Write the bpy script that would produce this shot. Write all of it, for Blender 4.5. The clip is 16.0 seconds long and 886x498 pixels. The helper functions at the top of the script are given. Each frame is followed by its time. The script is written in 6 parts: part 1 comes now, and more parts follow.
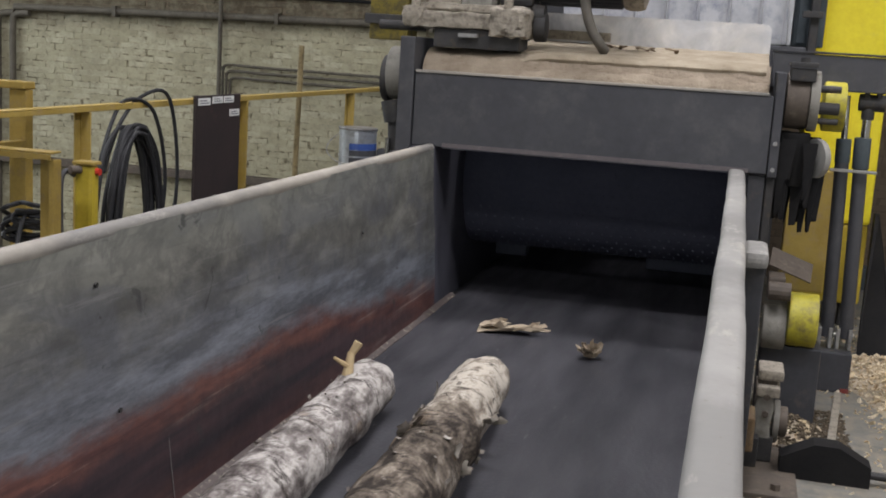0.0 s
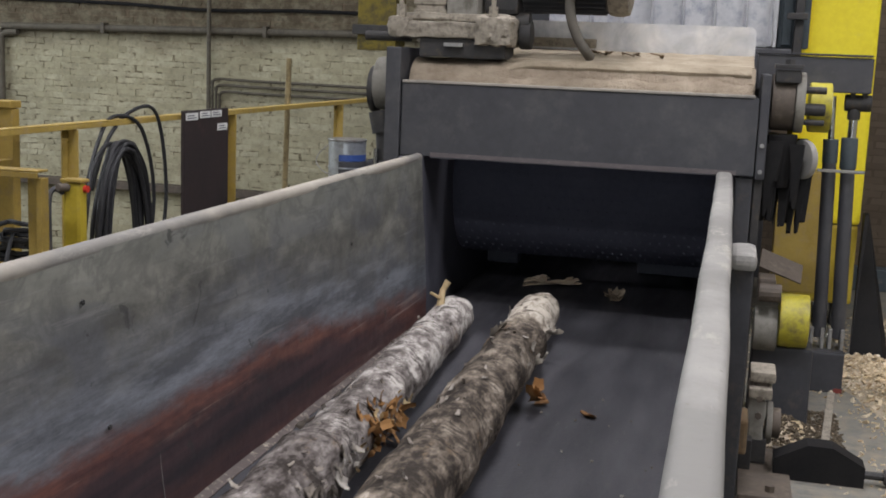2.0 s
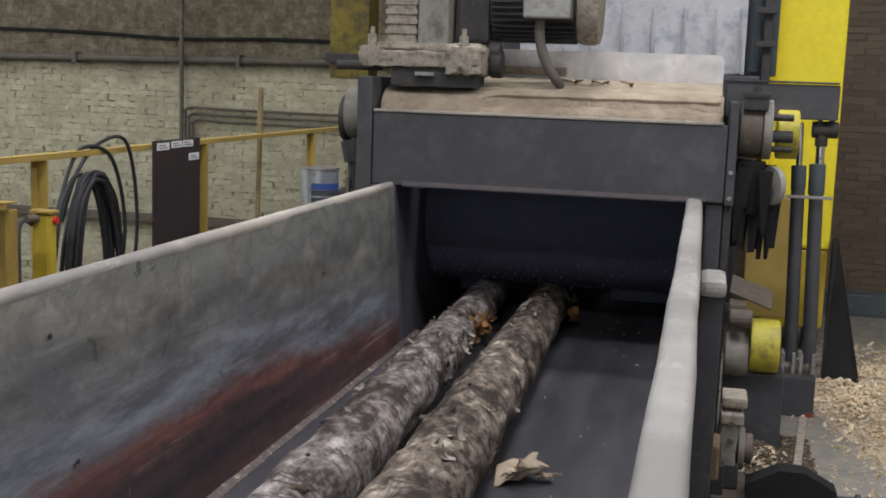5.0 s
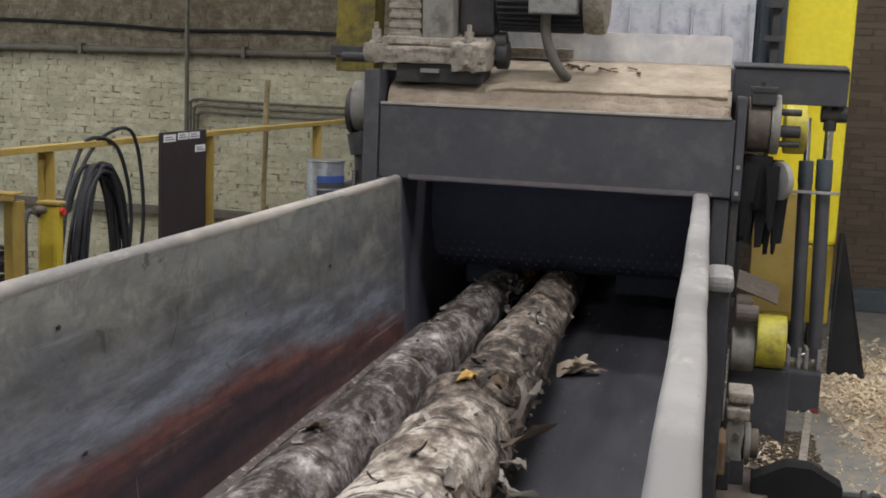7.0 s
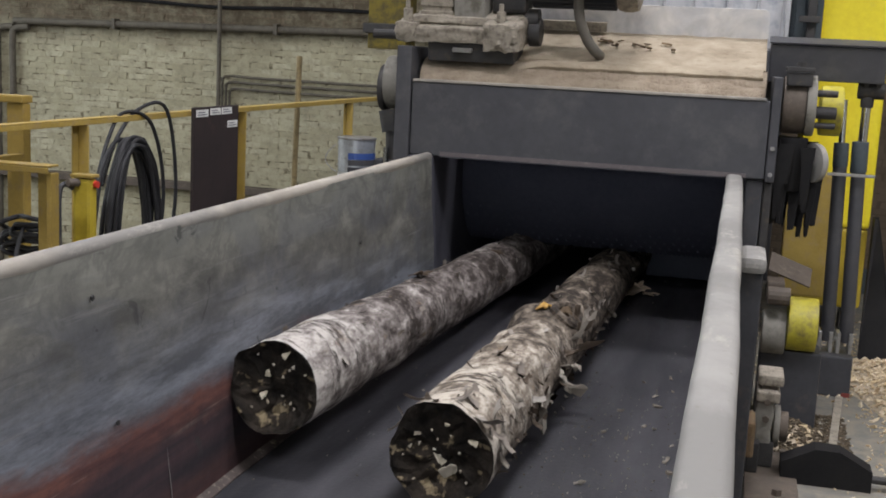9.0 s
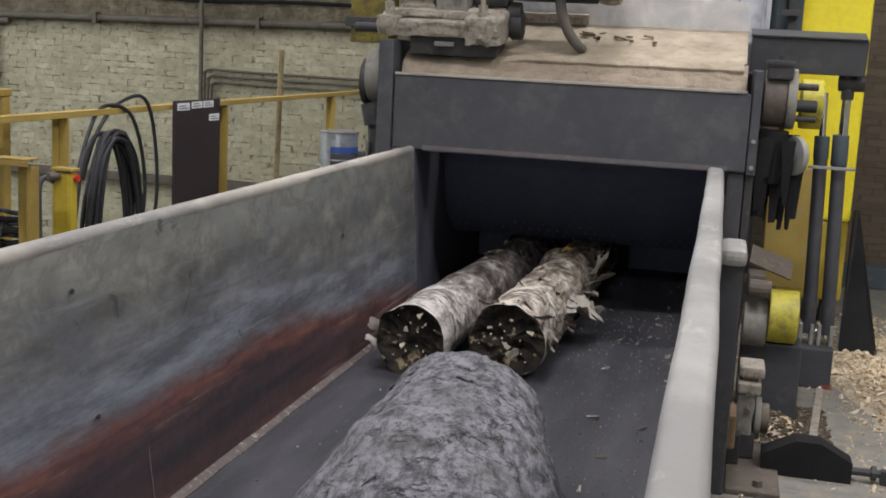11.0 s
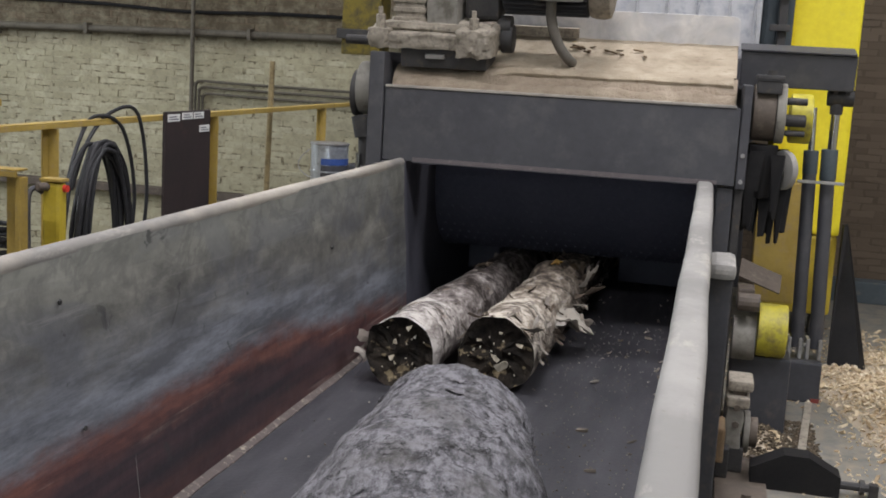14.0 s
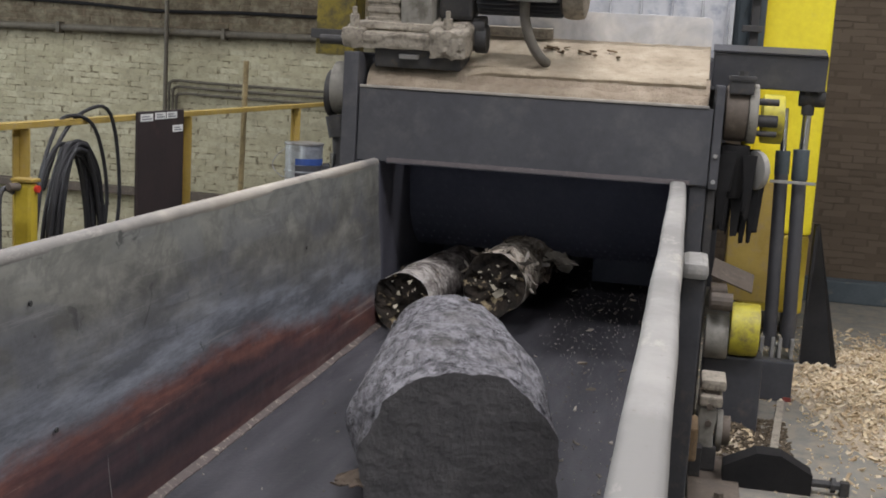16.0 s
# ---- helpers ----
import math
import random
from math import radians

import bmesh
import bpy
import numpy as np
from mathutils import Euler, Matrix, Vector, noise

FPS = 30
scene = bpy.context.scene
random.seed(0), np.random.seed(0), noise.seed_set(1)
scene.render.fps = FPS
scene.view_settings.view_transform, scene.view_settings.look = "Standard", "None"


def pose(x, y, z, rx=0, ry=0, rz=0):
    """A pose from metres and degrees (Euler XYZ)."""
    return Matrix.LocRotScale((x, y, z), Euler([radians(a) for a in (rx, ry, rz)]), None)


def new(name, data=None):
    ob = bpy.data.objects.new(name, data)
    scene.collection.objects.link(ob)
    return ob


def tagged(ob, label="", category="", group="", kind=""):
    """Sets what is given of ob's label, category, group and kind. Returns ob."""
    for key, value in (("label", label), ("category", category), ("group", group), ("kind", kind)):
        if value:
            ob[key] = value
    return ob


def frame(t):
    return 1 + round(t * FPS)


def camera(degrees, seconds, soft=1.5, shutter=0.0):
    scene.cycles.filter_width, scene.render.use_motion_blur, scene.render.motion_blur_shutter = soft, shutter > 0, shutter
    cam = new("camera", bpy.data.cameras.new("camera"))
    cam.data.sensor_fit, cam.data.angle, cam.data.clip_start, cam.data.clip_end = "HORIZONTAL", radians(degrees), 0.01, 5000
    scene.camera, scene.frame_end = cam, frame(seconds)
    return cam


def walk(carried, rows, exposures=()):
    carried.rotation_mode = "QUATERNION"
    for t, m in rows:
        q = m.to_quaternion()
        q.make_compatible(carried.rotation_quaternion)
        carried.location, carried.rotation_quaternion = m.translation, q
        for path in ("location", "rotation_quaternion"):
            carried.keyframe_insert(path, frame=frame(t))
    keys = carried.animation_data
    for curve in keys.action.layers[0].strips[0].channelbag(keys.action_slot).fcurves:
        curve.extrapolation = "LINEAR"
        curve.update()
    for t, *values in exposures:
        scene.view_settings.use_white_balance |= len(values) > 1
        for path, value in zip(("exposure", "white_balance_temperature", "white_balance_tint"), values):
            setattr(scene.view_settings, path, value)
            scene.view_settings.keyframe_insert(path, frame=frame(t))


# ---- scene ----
EYE = 1.35          # lens above the platform floor
BELT = EYE - 1.08   # top of the belt
RIM = EYE - 0.40    # top of the trough walls
MOUTH = 4.58        # where the trough meets the machine
SPEED = 0.585       # belt, metres a second

# camera: hand-held, turning and swaying a little: seconds, yaw, pitch, roll, sideways, forward, up
TURNS = [
    (0, 14.031, -9.956, 3.599, -0.0227, -0.0024, -0.0015), (0.5, 14.251, -9.517, 3.140, -0.0185, -0.0048, 0.0017), (1, 14.156, -9.446, 2.868, -0.0150, -0.0026, -0.0012),
    (1.5, 13.632, -9.421, 2.578, -0.0066, -0.0012, -0.0012), (2, 13.811, -9.506, 2.327, -0.0032, -0.0014, 0.0015), (2.5, 13.196, -9.425, 2.193, -0.0003, -0.0008, 0.0026),
    (3, 12.725, -9.279, 2.315, -0.0007, -0.0019, 0.0041), (3.5, 12.672, -9.029, 2.181, 0.0011, 0.0002, 0.0064), (4, 12.482, -8.099, 1.889, 0.0124, -0.0025, 0.0123),
    (5.2, 12.689, -8.186, 2.143, 0.0096, -0.0027, 0.0112), (6.5, 12.914, -8.280, 2.417, 0.0066, -0.0029, 0.0101), (7, 12.787, -8.508, 2.383, -0.0022, -0.0013, 0.0107),
    (7.5, 12.930, -8.454, 2.548, 0.0008, -0.0021, 0.0097), (8, 13.070, -8.370, 2.539, 0.0016, -0.0015, 0.0095), (8.5, 13.666, -8.826, 2.694, -0.0015, -0.0019, 0.0059),
    (9, 14.184, -9.553, 2.915, -0.0079, -0.0012, 0.0011), (10.2, 13.708, -9.839, 2.958, -0.0047, -0.0012, -0.0003), (11.5, 13.193, -9.733, 3.004, -0.0012, -0.0012, -0.0017),
    (12, 13.052, -9.549, 3.159, -0.0014, -0.0010, -0.0016), (12.5, 12.960, -9.370, 3.250, -0.0006, 0.0002, -0.0006), (13, 12.911, -9.305, 3.312, 0.0000, 0.0000, -0.0000),
    (13.5, 12.872, -9.260, 3.319, 0.0000, -0.0000, 0.0000), (14, 12.904, -9.168, 3.282, -0.0001, -0.0002, -0.0010), (14.5, 12.723, -9.054, 3.333, 0.0015, -0.0005, -0.0016),
    (15, 12.543, -9.048, 3.472, 0.0031, -0.0019, 0.0015), (15.5, 12.091, -9.077, 3.482, 0.0020, -0.0020, 0.0009), (16, 11.689, -9.105, 3.391, 0.0058, -0.0009, 0.0005)]
cam = camera(42.0, 16.0, soft=1.8, shutter=0.4)
walk(cam, [(t, pose(dx, dy, EYE + dz, 90 + p, 0, y) @ pose(0, 0, 0, 0, 0, r)) for t, y, p, r, dx, dy, dz in TURNS],
     exposures=[(0.0, 0.085), (7.5, 0.085), (9.0, 0.14), (12.0, 0.21), (16.0, 0.21)])

# ---- world and lamps ----
world = bpy.data.worlds.new("world")
scene.world = world
world.use_nodes = True
wn = world.node_tree
sky = wn.nodes.new("ShaderNodeTexSky")
sky.sky_type, sky.sun_disc, sky.sun_elevation, sky.sun_rotation = "NISHITA", False, radians(30), radians(200)
wn.links.new(sky.outputs[0], wn.nodes["Background"].inputs[0])
wn.nodes["Background"].inputs[1].default_value = 0.1


def area(name, m, sx, sy, watts, colour):
    d = bpy.data.lights.new(name, "AREA")
    d.shape, d.size, d.size_y, d.energy, d.color = "RECTANGLE", sx, sy, watts, colour
    ob = new(name, d)
    ob.matrix_world = m
    return ob


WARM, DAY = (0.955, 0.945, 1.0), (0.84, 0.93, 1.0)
# ceiling lamps out of view, added to give the soft overhead light
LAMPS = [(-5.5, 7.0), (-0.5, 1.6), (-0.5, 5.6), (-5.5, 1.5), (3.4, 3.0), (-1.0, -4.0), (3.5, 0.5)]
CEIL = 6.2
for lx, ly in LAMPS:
    # the lamp behind the lens is stronger, to fill the machine throat
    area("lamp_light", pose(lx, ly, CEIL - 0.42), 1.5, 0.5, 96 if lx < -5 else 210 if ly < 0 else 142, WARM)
area("window_light", pose(-11.3, 6.0, 3.2, 0, -90, 0), 3.0, 5.0, 260, DAY)
# added source behind the lens; lifts the dark machine throat
area("window_light", pose(-0.6, -9.8, 2.3, 90, 0, 0), 5.0, 2.4, 90, DAY)

# ---- materials ----


class Mat:
    """A node material in the making: short ways to noise, ramps and mixes."""

    def __init__(self, name, rough=0.7, metal=0.0, spec=0.4):
        self.m = bpy.data.materials.new(name)
        self.m.use_nodes = True
        self.t = self.m.node_tree
        self.b = self.t.nodes["Principled BSDF"]
        self.b.inputs["Roughness"].default_value = rough
        self.b.inputs["Metallic"].default_value = metal
        self.b.inputs["Specular IOR Level"].default_value = spec
        self.co = self.t.nodes.new("ShaderNodeTexCoord").outputs["Object"]

    def node(self, kind, **values):
        n = self.t.nodes.new(kind)
        for k, v in values.items():
            n.inputs[k].default_value = v
        return n

    def link(self, a, b):
        self.t.links.new(a, b)

    def noise(self, scale, detail=5, stretch=(1, 1, 1), rough=0.6, distort=0.0):
        mp = self.node("ShaderNodeMapping", Scale=stretch)
        self.link(self.co, mp.inputs[0])
        n = self.node("ShaderNodeTexNoise", Scale=scale, Detail=detail, Roughness=rough, Distortion=distort)
        self.link(mp.outputs[0], n.inputs["Vector"])
        return n.outputs[0]

    def ramp(self, fac, *stops):
        n = self.t.nodes.new("ShaderNodeValToRGB")
        while len(n.color_ramp.elements) < len(stops):
            n.color_ramp.elements.new(0.5)
        for e, (p, c) in zip(n.color_ramp.elements, stops):
            e.position = p
            e.color = (c, c, c, 1) if isinstance(c, (int, float)) else (*c, 1)
        self.link(fac, n.inputs[0])
        return n.outputs[0]

    def mix(self, fac, a, b, how="MIX"):
        n = self.t.nodes.new("ShaderNodeMix")
        n.data_type, n.blend_type = "RGBA", how
        for sock, v in ((n.inputs[0], fac), (n.inputs[6], a), (n.inputs[7], b)):
            if isinstance(v, (int, float)):
                sock.default_value = v
            elif isinstance(v, tuple):
                sock.default_value = (*v, 1)
            else:
                self.link(v, sock)
        return n.outputs[2]

    def math(self, how, a, b=0.0):
        n = self.t.nodes.new("ShaderNodeMath")
        n.operation = how
        for sock, v in zip(n.inputs, (a, b)):
            if isinstance(v, (int, float)):
                sock.default_value = v
            else:
                self.link(v, sock)
        return n.outputs[0]

    def axis(self, i):
        n = self.t.nodes.new("ShaderNodeSeparateXYZ")
        self.link(self.co, n.inputs[0])
        return n.outputs[i]

    def rand(self):
        return self.t.nodes.new("ShaderNodeObjectInfo").outputs["Random"]

    def island(self):
        return self.t.nodes.new("ShaderNodeNewGeometry").outputs["Random Per Island"]

    def colour(self, c):
        self.link(c, self.b.inputs["Base Color"])
        return self

    def rough(self, c):
        self.link(c, self.b.inputs["Roughness"])
        return self

    def bump(self, h, strength=0.4, dist=0.01):
        n = self.node("ShaderNodeBump", Strength=strength, Distance=dist)
        self.link(h, n.inputs["Height"])
        self.link(n.outputs[0], self.b.inputs["Normal"])
        return self


def worn(name, a, b, scale=6, rough=0.6, metal=0.0, dust=None, bump=0.15, dust_at=(0.5, 0.7), spec=0.4):
    """Paint or metal in two tones with finer grain, and dust or dirt in patches."""
    k = Mat(name, rough, metal, spec)
    big, fine = k.noise(scale, 6), k.noise(scale * 9, 4)
    c = k.mix(k.ramp(big, (0.35, 0.0), (0.65, 1.0)), a, b)
    c = k.mix(0.35, c, k.mix(fine, tuple(v * 0.55 for v in a), tuple(min(1, v * 1.35) for v in b)))
    if dust:
        c = k.mix(k.ramp(k.noise(scale * 2.3, 8, rough=0.7), (dust_at[0], 0.0), (dust_at[1], 0.85)), c, dust)
    return k.colour(c).bump(fine, bump, 0.004).m


DUST = (0.42, 0.34, 0.24)
M_GREY = worn("grey_machine_paint", (0.046, 0.046, 0.053), (0.066, 0.066, 0.072), 3, 0.55, dust=(0.105, 0.102, 0.10), dust_at=(0.50, 0.78), bump=0.25)
M_GREY_D = worn("dark_machine_paint", (0.035, 0.036, 0.042), (0.06, 0.06, 0.066), 5, 0.55, dust=(0.12, 0.10, 0.08), dust_at=(0.55, 0.8))
M_GREASE = worn("greasy_black_steel", (0.022, 0.022, 0.024), (0.05, 0.047, 0.045), 12, 0.6, dust=(0.10, 0.075, 0.05), dust_at=(0.55, 0.75), bump=0.4)
M_STEEL = worn("worn_steel", (0.25, 0.25, 0.25), (0.38, 0.37, 0.35), 14, 0.4, 0.6, dust=(0.2, 0.16, 0.12))
M_CHROME = worn("chromed_rod", (0.6, 0.6, 0.6), (0.7, 0.7, 0.7), 8, 0.18, 1.0, bump=0.02)
M_YELLOW = worn("yellow_machine_paint", (0.80, 0.64, 0.02), (0.86, 0.71, 0.035), 4, 0.45, dust=(0.62, 0.52, 0.12), dust_at=(0.6, 0.85), bump=0.05)
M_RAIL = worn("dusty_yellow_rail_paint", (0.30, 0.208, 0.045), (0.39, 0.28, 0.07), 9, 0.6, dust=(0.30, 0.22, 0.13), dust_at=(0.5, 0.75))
# rail yellow darkened: the gate's shade is put into its paint colour
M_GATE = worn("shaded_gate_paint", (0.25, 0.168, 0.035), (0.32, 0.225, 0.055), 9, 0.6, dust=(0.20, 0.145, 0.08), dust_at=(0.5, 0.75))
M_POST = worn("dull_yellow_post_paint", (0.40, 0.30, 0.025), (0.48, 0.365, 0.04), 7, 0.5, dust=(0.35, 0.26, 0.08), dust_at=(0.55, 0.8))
M_COLUMN = worn("chipped_yellow_black_paint", (0.22, 0.165, 0.012), (0.11, 0.085, 0.014), 4, 0.6, dust=(0.03, 0.026, 0.02), dust_at=(0.42, 0.62))
M_DUSTY = worn("sawdust_caked_steel", (0.24, 0.21, 0.17), (0.36, 0.32, 0.26), 16, 0.9, dust=(0.10, 0.085, 0.07), dust_at=(0.48, 0.68), bump=0.6)
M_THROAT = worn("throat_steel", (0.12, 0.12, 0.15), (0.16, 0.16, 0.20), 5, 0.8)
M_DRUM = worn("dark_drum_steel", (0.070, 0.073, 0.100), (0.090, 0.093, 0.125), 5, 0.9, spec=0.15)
M_THROAT_FILL = worn("throat_fill_steel", (0.10, 0.102, 0.13), (0.13, 0.132, 0.165), 5, 0.8)
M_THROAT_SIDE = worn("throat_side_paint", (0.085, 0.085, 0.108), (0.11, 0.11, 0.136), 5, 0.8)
M_RUBBER = worn("black_rubber", (0.010, 0.010, 0.011), (0.018, 0.017, 0.017), 9, 0.75, bump=0.1, spec=0.15)
M_HOSE = worn("black_hose_rubber", (0.016, 0.016, 0.018), (0.03, 0.03, 0.032), 20, 0.5, bump=0.05, spec=0.25)
M_CABLE = worn("dusty_grey_cable", (0.09, 0.085, 0.075), (0.14, 0.125, 0.105), 20, 0.8)
M_WORN = worn("scuffed_edge", (0.10, 0.085, 0.09), (0.14, 0.12, 0.12), 14, 0.6, dust=(0.22, 0.19, 0.18), dust_at=(0.56, 0.7))
M_POLE = worn("dull_brass_pole", (0.26, 0.20, 0.10), (0.36, 0.29, 0.16), 7, 0.45, 0.3, dust=(0.12, 0.09, 0.05), dust_at=(0.5, 0.7))
M_STAINED = worn("stained_grey_steel", (0.17, 0.16, 0.14), (0.26, 0.245, 0.215), 6, 0.7, dust=(0.10, 0.09, 0.07), dust_at=(0.5, 0.66))
M_YELLOW_D = worn("greasy_yellow_paint", (0.40, 0.345, 0.03), (0.48, 0.425, 0.05), 7, 0.45, dust=(0.16, 0.13, 0.06), dust_at=(0.48, 0.66))
M_RUST = worn("rusty_greasy_steel", (0.07, 0.058, 0.048), (0.12, 0.095, 0.075), 9, 0.7, dust=(0.20, 0.165, 0.13), dust_at=(0.55, 0.75), bump=0.4)
M_RUSTY = worn("rust_brown_steel", (0.13, 0.085, 0.045), (0.20, 0.135, 0.075), 14, 0.8, dust=(0.08, 0.06, 0.045))
M_PIPE = worn("grey_wall_pipe_paint", (0.085, 0.074, 0.057), (0.13, 0.114, 0.088), 6, 0.7, dust=(0.05, 0.042, 0.034))
M_WHITE = worn("white_paper", (0.6, 0.6, 0.58), (0.7, 0.7, 0.68), 20, 0.8)
M_INK = worn("dark_print", (0.1, 0.1, 0.12), (0.12, 0.12, 0.14), 20, 0.8)
M_PAIL = worn("bare_tin_plate", (0.50, 0.53, 0.56), (0.62, 0.65, 0.68), 10, 0.3, 0.7, dust=(0.25, 0.25, 0.25), dust_at=(0.5, 0.75))
M_TIN = worn("white_tin_pail", (0.55, 0.57, 0.57), (0.65, 0.67, 0.67), 10, 0.35, dust=(0.35, 0.34, 0.31), dust_at=(0.55, 0.8))
M_BLUE = worn("blue_label", (0.04, 0.08, 0.26), (0.05, 0.10, 0.32), 20, 0.4)
M_RED = worn("red_plastic", (0.5, 0.03, 0.02), (0.55, 0.05, 0.03), 20, 0.4)
M_RED_DULL = worn("dull_red_paint", (0.16, 0.03, 0.025), (0.22, 0.045, 0.035), 20, 0.6, dust=(0.1, 0.07, 0.06))
M_CONCRETE = worn("dirty_concrete", (0.115, 0.113, 0.103), (0.19, 0.185, 0.165), 5, 0.9, dust=(0.25, 0.215, 0.16), dust_at=(0.42, 0.68), bump=0.3)
M_LOWER = worn("lower_floor_concrete", (0.2, 0.19, 0.17), (0.26, 0.24, 0.21), 2, 0.9, bump=0.3)
M_CEIL = worn("ceiling_panels", (0.35, 0.34, 0.32), (0.4, 0.39, 0.37), 1.5, 0.9)
M_PLASTER = worn("old_plaster", (0.42, 0.40, 0.33), (0.5, 0.48, 0.4), 1.5, 0.9, bump=0.3)
M_HOOD = worn("blue_grey_hood_steel", (0.40, 0.405, 0.42), (0.52, 0.52, 0.53), 5, 0.5, 0.0, dust=(0.20, 0.215, 0.28), dust_at=(0.5, 0.7))
M_BEAM = worn("slate_blue_beam_paint", (0.05, 0.065, 0.075), (0.07, 0.085, 0.095), 6, 0.7, dust=(0.2, 0.17, 0.13), dust_at=(0.6, 0.8))
M_STRIP = worn("worn_pale_strip", (0.10, 0.08, 0.075), (0.07, 0.055, 0.05), 18, 0.7, dust=(0.36, 0.31, 0.25), dust_at=(0.54, 0.66))


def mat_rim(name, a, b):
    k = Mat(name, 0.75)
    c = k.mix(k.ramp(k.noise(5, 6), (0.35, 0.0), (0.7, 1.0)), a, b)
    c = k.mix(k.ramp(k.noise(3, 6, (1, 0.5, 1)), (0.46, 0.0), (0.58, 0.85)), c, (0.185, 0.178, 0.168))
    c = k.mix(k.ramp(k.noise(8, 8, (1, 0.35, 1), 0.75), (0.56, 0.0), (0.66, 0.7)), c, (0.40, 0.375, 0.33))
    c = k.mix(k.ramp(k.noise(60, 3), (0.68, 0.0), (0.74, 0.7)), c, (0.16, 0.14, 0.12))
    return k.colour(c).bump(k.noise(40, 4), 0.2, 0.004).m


def mat_trough():
    """Scraped sheet steel: grey above, bluish scrape, red primer, then bare dark steel near the belt."""
    k = Mat("scraped_trough_steel", 0.55, 0.0, 0.4)
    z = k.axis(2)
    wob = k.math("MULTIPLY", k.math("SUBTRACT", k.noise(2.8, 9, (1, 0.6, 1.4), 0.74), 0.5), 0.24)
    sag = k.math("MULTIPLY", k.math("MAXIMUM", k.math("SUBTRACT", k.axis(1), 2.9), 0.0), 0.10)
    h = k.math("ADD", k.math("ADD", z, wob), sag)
    base = k.mix(k.ramp(k.noise(9, 9, (1, 0.42, 1.0), 0.7), (0.40, 0.0), (0.62, 1.0)), (0.10, 0.098, 0.09), (0.22, 0.215, 0.19))
    base = k.mix(k.ramp(k.noise(4.5, 6, (1, 0.42, 1.0), distort=1.2), (0.5, 0.0), (0.60, 0.7)), base, (0.115, 0.118, 0.128))
    blue = k.mix(k.ramp(k.noise(9, 9, (1, 0.28, 1.7), 0.76), (0.42, 0.0), (0.62, 1.0)), (0.088, 0.092, 0.104), (0.205, 0.219, 0.248))
    red = k.mix(k.ramp(k.noise(10, 9, (1, 0.2, 2.0), 0.74), (0.38, 0.0), (0.66, 1.0)), (0.065, 0.032, 0.034), (0.20, 0.088, 0.068))
    red = k.mix(k.ramp(k.noise(14, 5, (1, 0.08, 3.0)), (0.60, 0.0), (0.66, 0.6)), red, (0.36, 0.27, 0.23))
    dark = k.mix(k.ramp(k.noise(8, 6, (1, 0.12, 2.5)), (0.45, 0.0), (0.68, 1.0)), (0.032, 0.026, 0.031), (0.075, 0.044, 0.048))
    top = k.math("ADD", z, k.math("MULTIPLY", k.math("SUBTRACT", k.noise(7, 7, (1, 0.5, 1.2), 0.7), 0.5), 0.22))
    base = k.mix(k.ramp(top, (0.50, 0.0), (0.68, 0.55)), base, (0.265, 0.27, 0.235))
    blot = k.math("ABSOLUTE", k.math("SUBTRACT", k.noise(5, 7, (1, 0.8, 1.2), 0.66, 0.7), 0.5))
    base = k.mix(k.ramp(blot, (0.006, 0.38), (0.06, 0.0)), base, (0.075, 0.074, 0.074))
    c = k.mix(k.ramp(h, (0.36, 1.0), (0.52, 0.0)), base, blue)
    scr = k.noise(16, 8, (1, 0.10, 2.6), 0.72)
    c = k.mix(k.ramp(scr, (0.58, 0.0), (0.70, 0.45)), c, (0.30, 0.295, 0.29))
    c = k.mix(k.ramp(scr, (0.30, 0.5), (0.42, 0.0)), c, (0.07, 0.065, 0.07))
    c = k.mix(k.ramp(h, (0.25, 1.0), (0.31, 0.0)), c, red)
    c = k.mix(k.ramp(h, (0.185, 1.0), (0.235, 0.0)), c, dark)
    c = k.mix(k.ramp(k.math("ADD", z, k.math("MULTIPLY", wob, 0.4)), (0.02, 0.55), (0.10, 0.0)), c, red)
    c = k.mix(k.ramp(k.noise(11, 5, (1, 0.9, 1), distort=0.8), (0.66, 0.0), (0.70, 0.7)), c, (0.045, 0.045, 0.045))
    return k.colour(c).rough(k.ramp(k.noise(9, 5), (0.3, 0.42), (0.7, 0.68))).bump(k.noise(26, 5), 0.25, 0.004).m


def mat_belt():
    k = Mat("worn_belt_rubber", 0.5, 0.0, 0.35)
    c = k.mix(k.ramp(k.noise(5, 7, (1.6, 0.35, 1)), (0.35, 0.0), (0.68, 1.0)), (0.034, 0.0335, 0.039), (0.068, 0.066, 0.074))
    c = k.mix(k.ramp(k.noise(30, 6, (1, 0.5, 1), 0.7), (0.60, 0.0), (0.78, 0.6)), c, (0.11, 0.10, 0.095))
    c = k.mix(k.ramp(k.noise(46, 6, (1, 0.22, 1), 0.75), (0.62, 0.0), (0.70, 0.7)), c, (0.15, 0.145, 0.145))
    c = k.mix(k.ramp(k.noise(14, 6, (1.2, 0.5, 1), 0.7), (0.60, 0.0), (0.72, 0.6)), c, (0.022, 0.021, 0.025))
    return k.colour(c).rough(k.ramp(k.noise(6, 4, (2, 0.3, 1)), (0.3, 0.38), (0.7, 0.62))).bump(k.noise(70, 3), 0.3, 0.004).m


def grime(k):
    """Where old soot and brown dust cling: all the wall above the long pipe, in ragged patches."""
    up = k.math("ADD", k.axis(2), k.math("MULTIPLY", k.math("SUBTRACT", k.noise(1.6, 6), 0.5), 0.5))
    spot = k.ramp(k.noise(7, 8, rough=0.75), (0.34, 0.62), (0.56, 1.0))
    return k.math("MULTIPLY", k.ramp(k.math("MULTIPLY", up, 0.25), ((EYE - 0.10) / 4, 0.0), ((EYE + 0.22) / 4, 1.0)), spot)


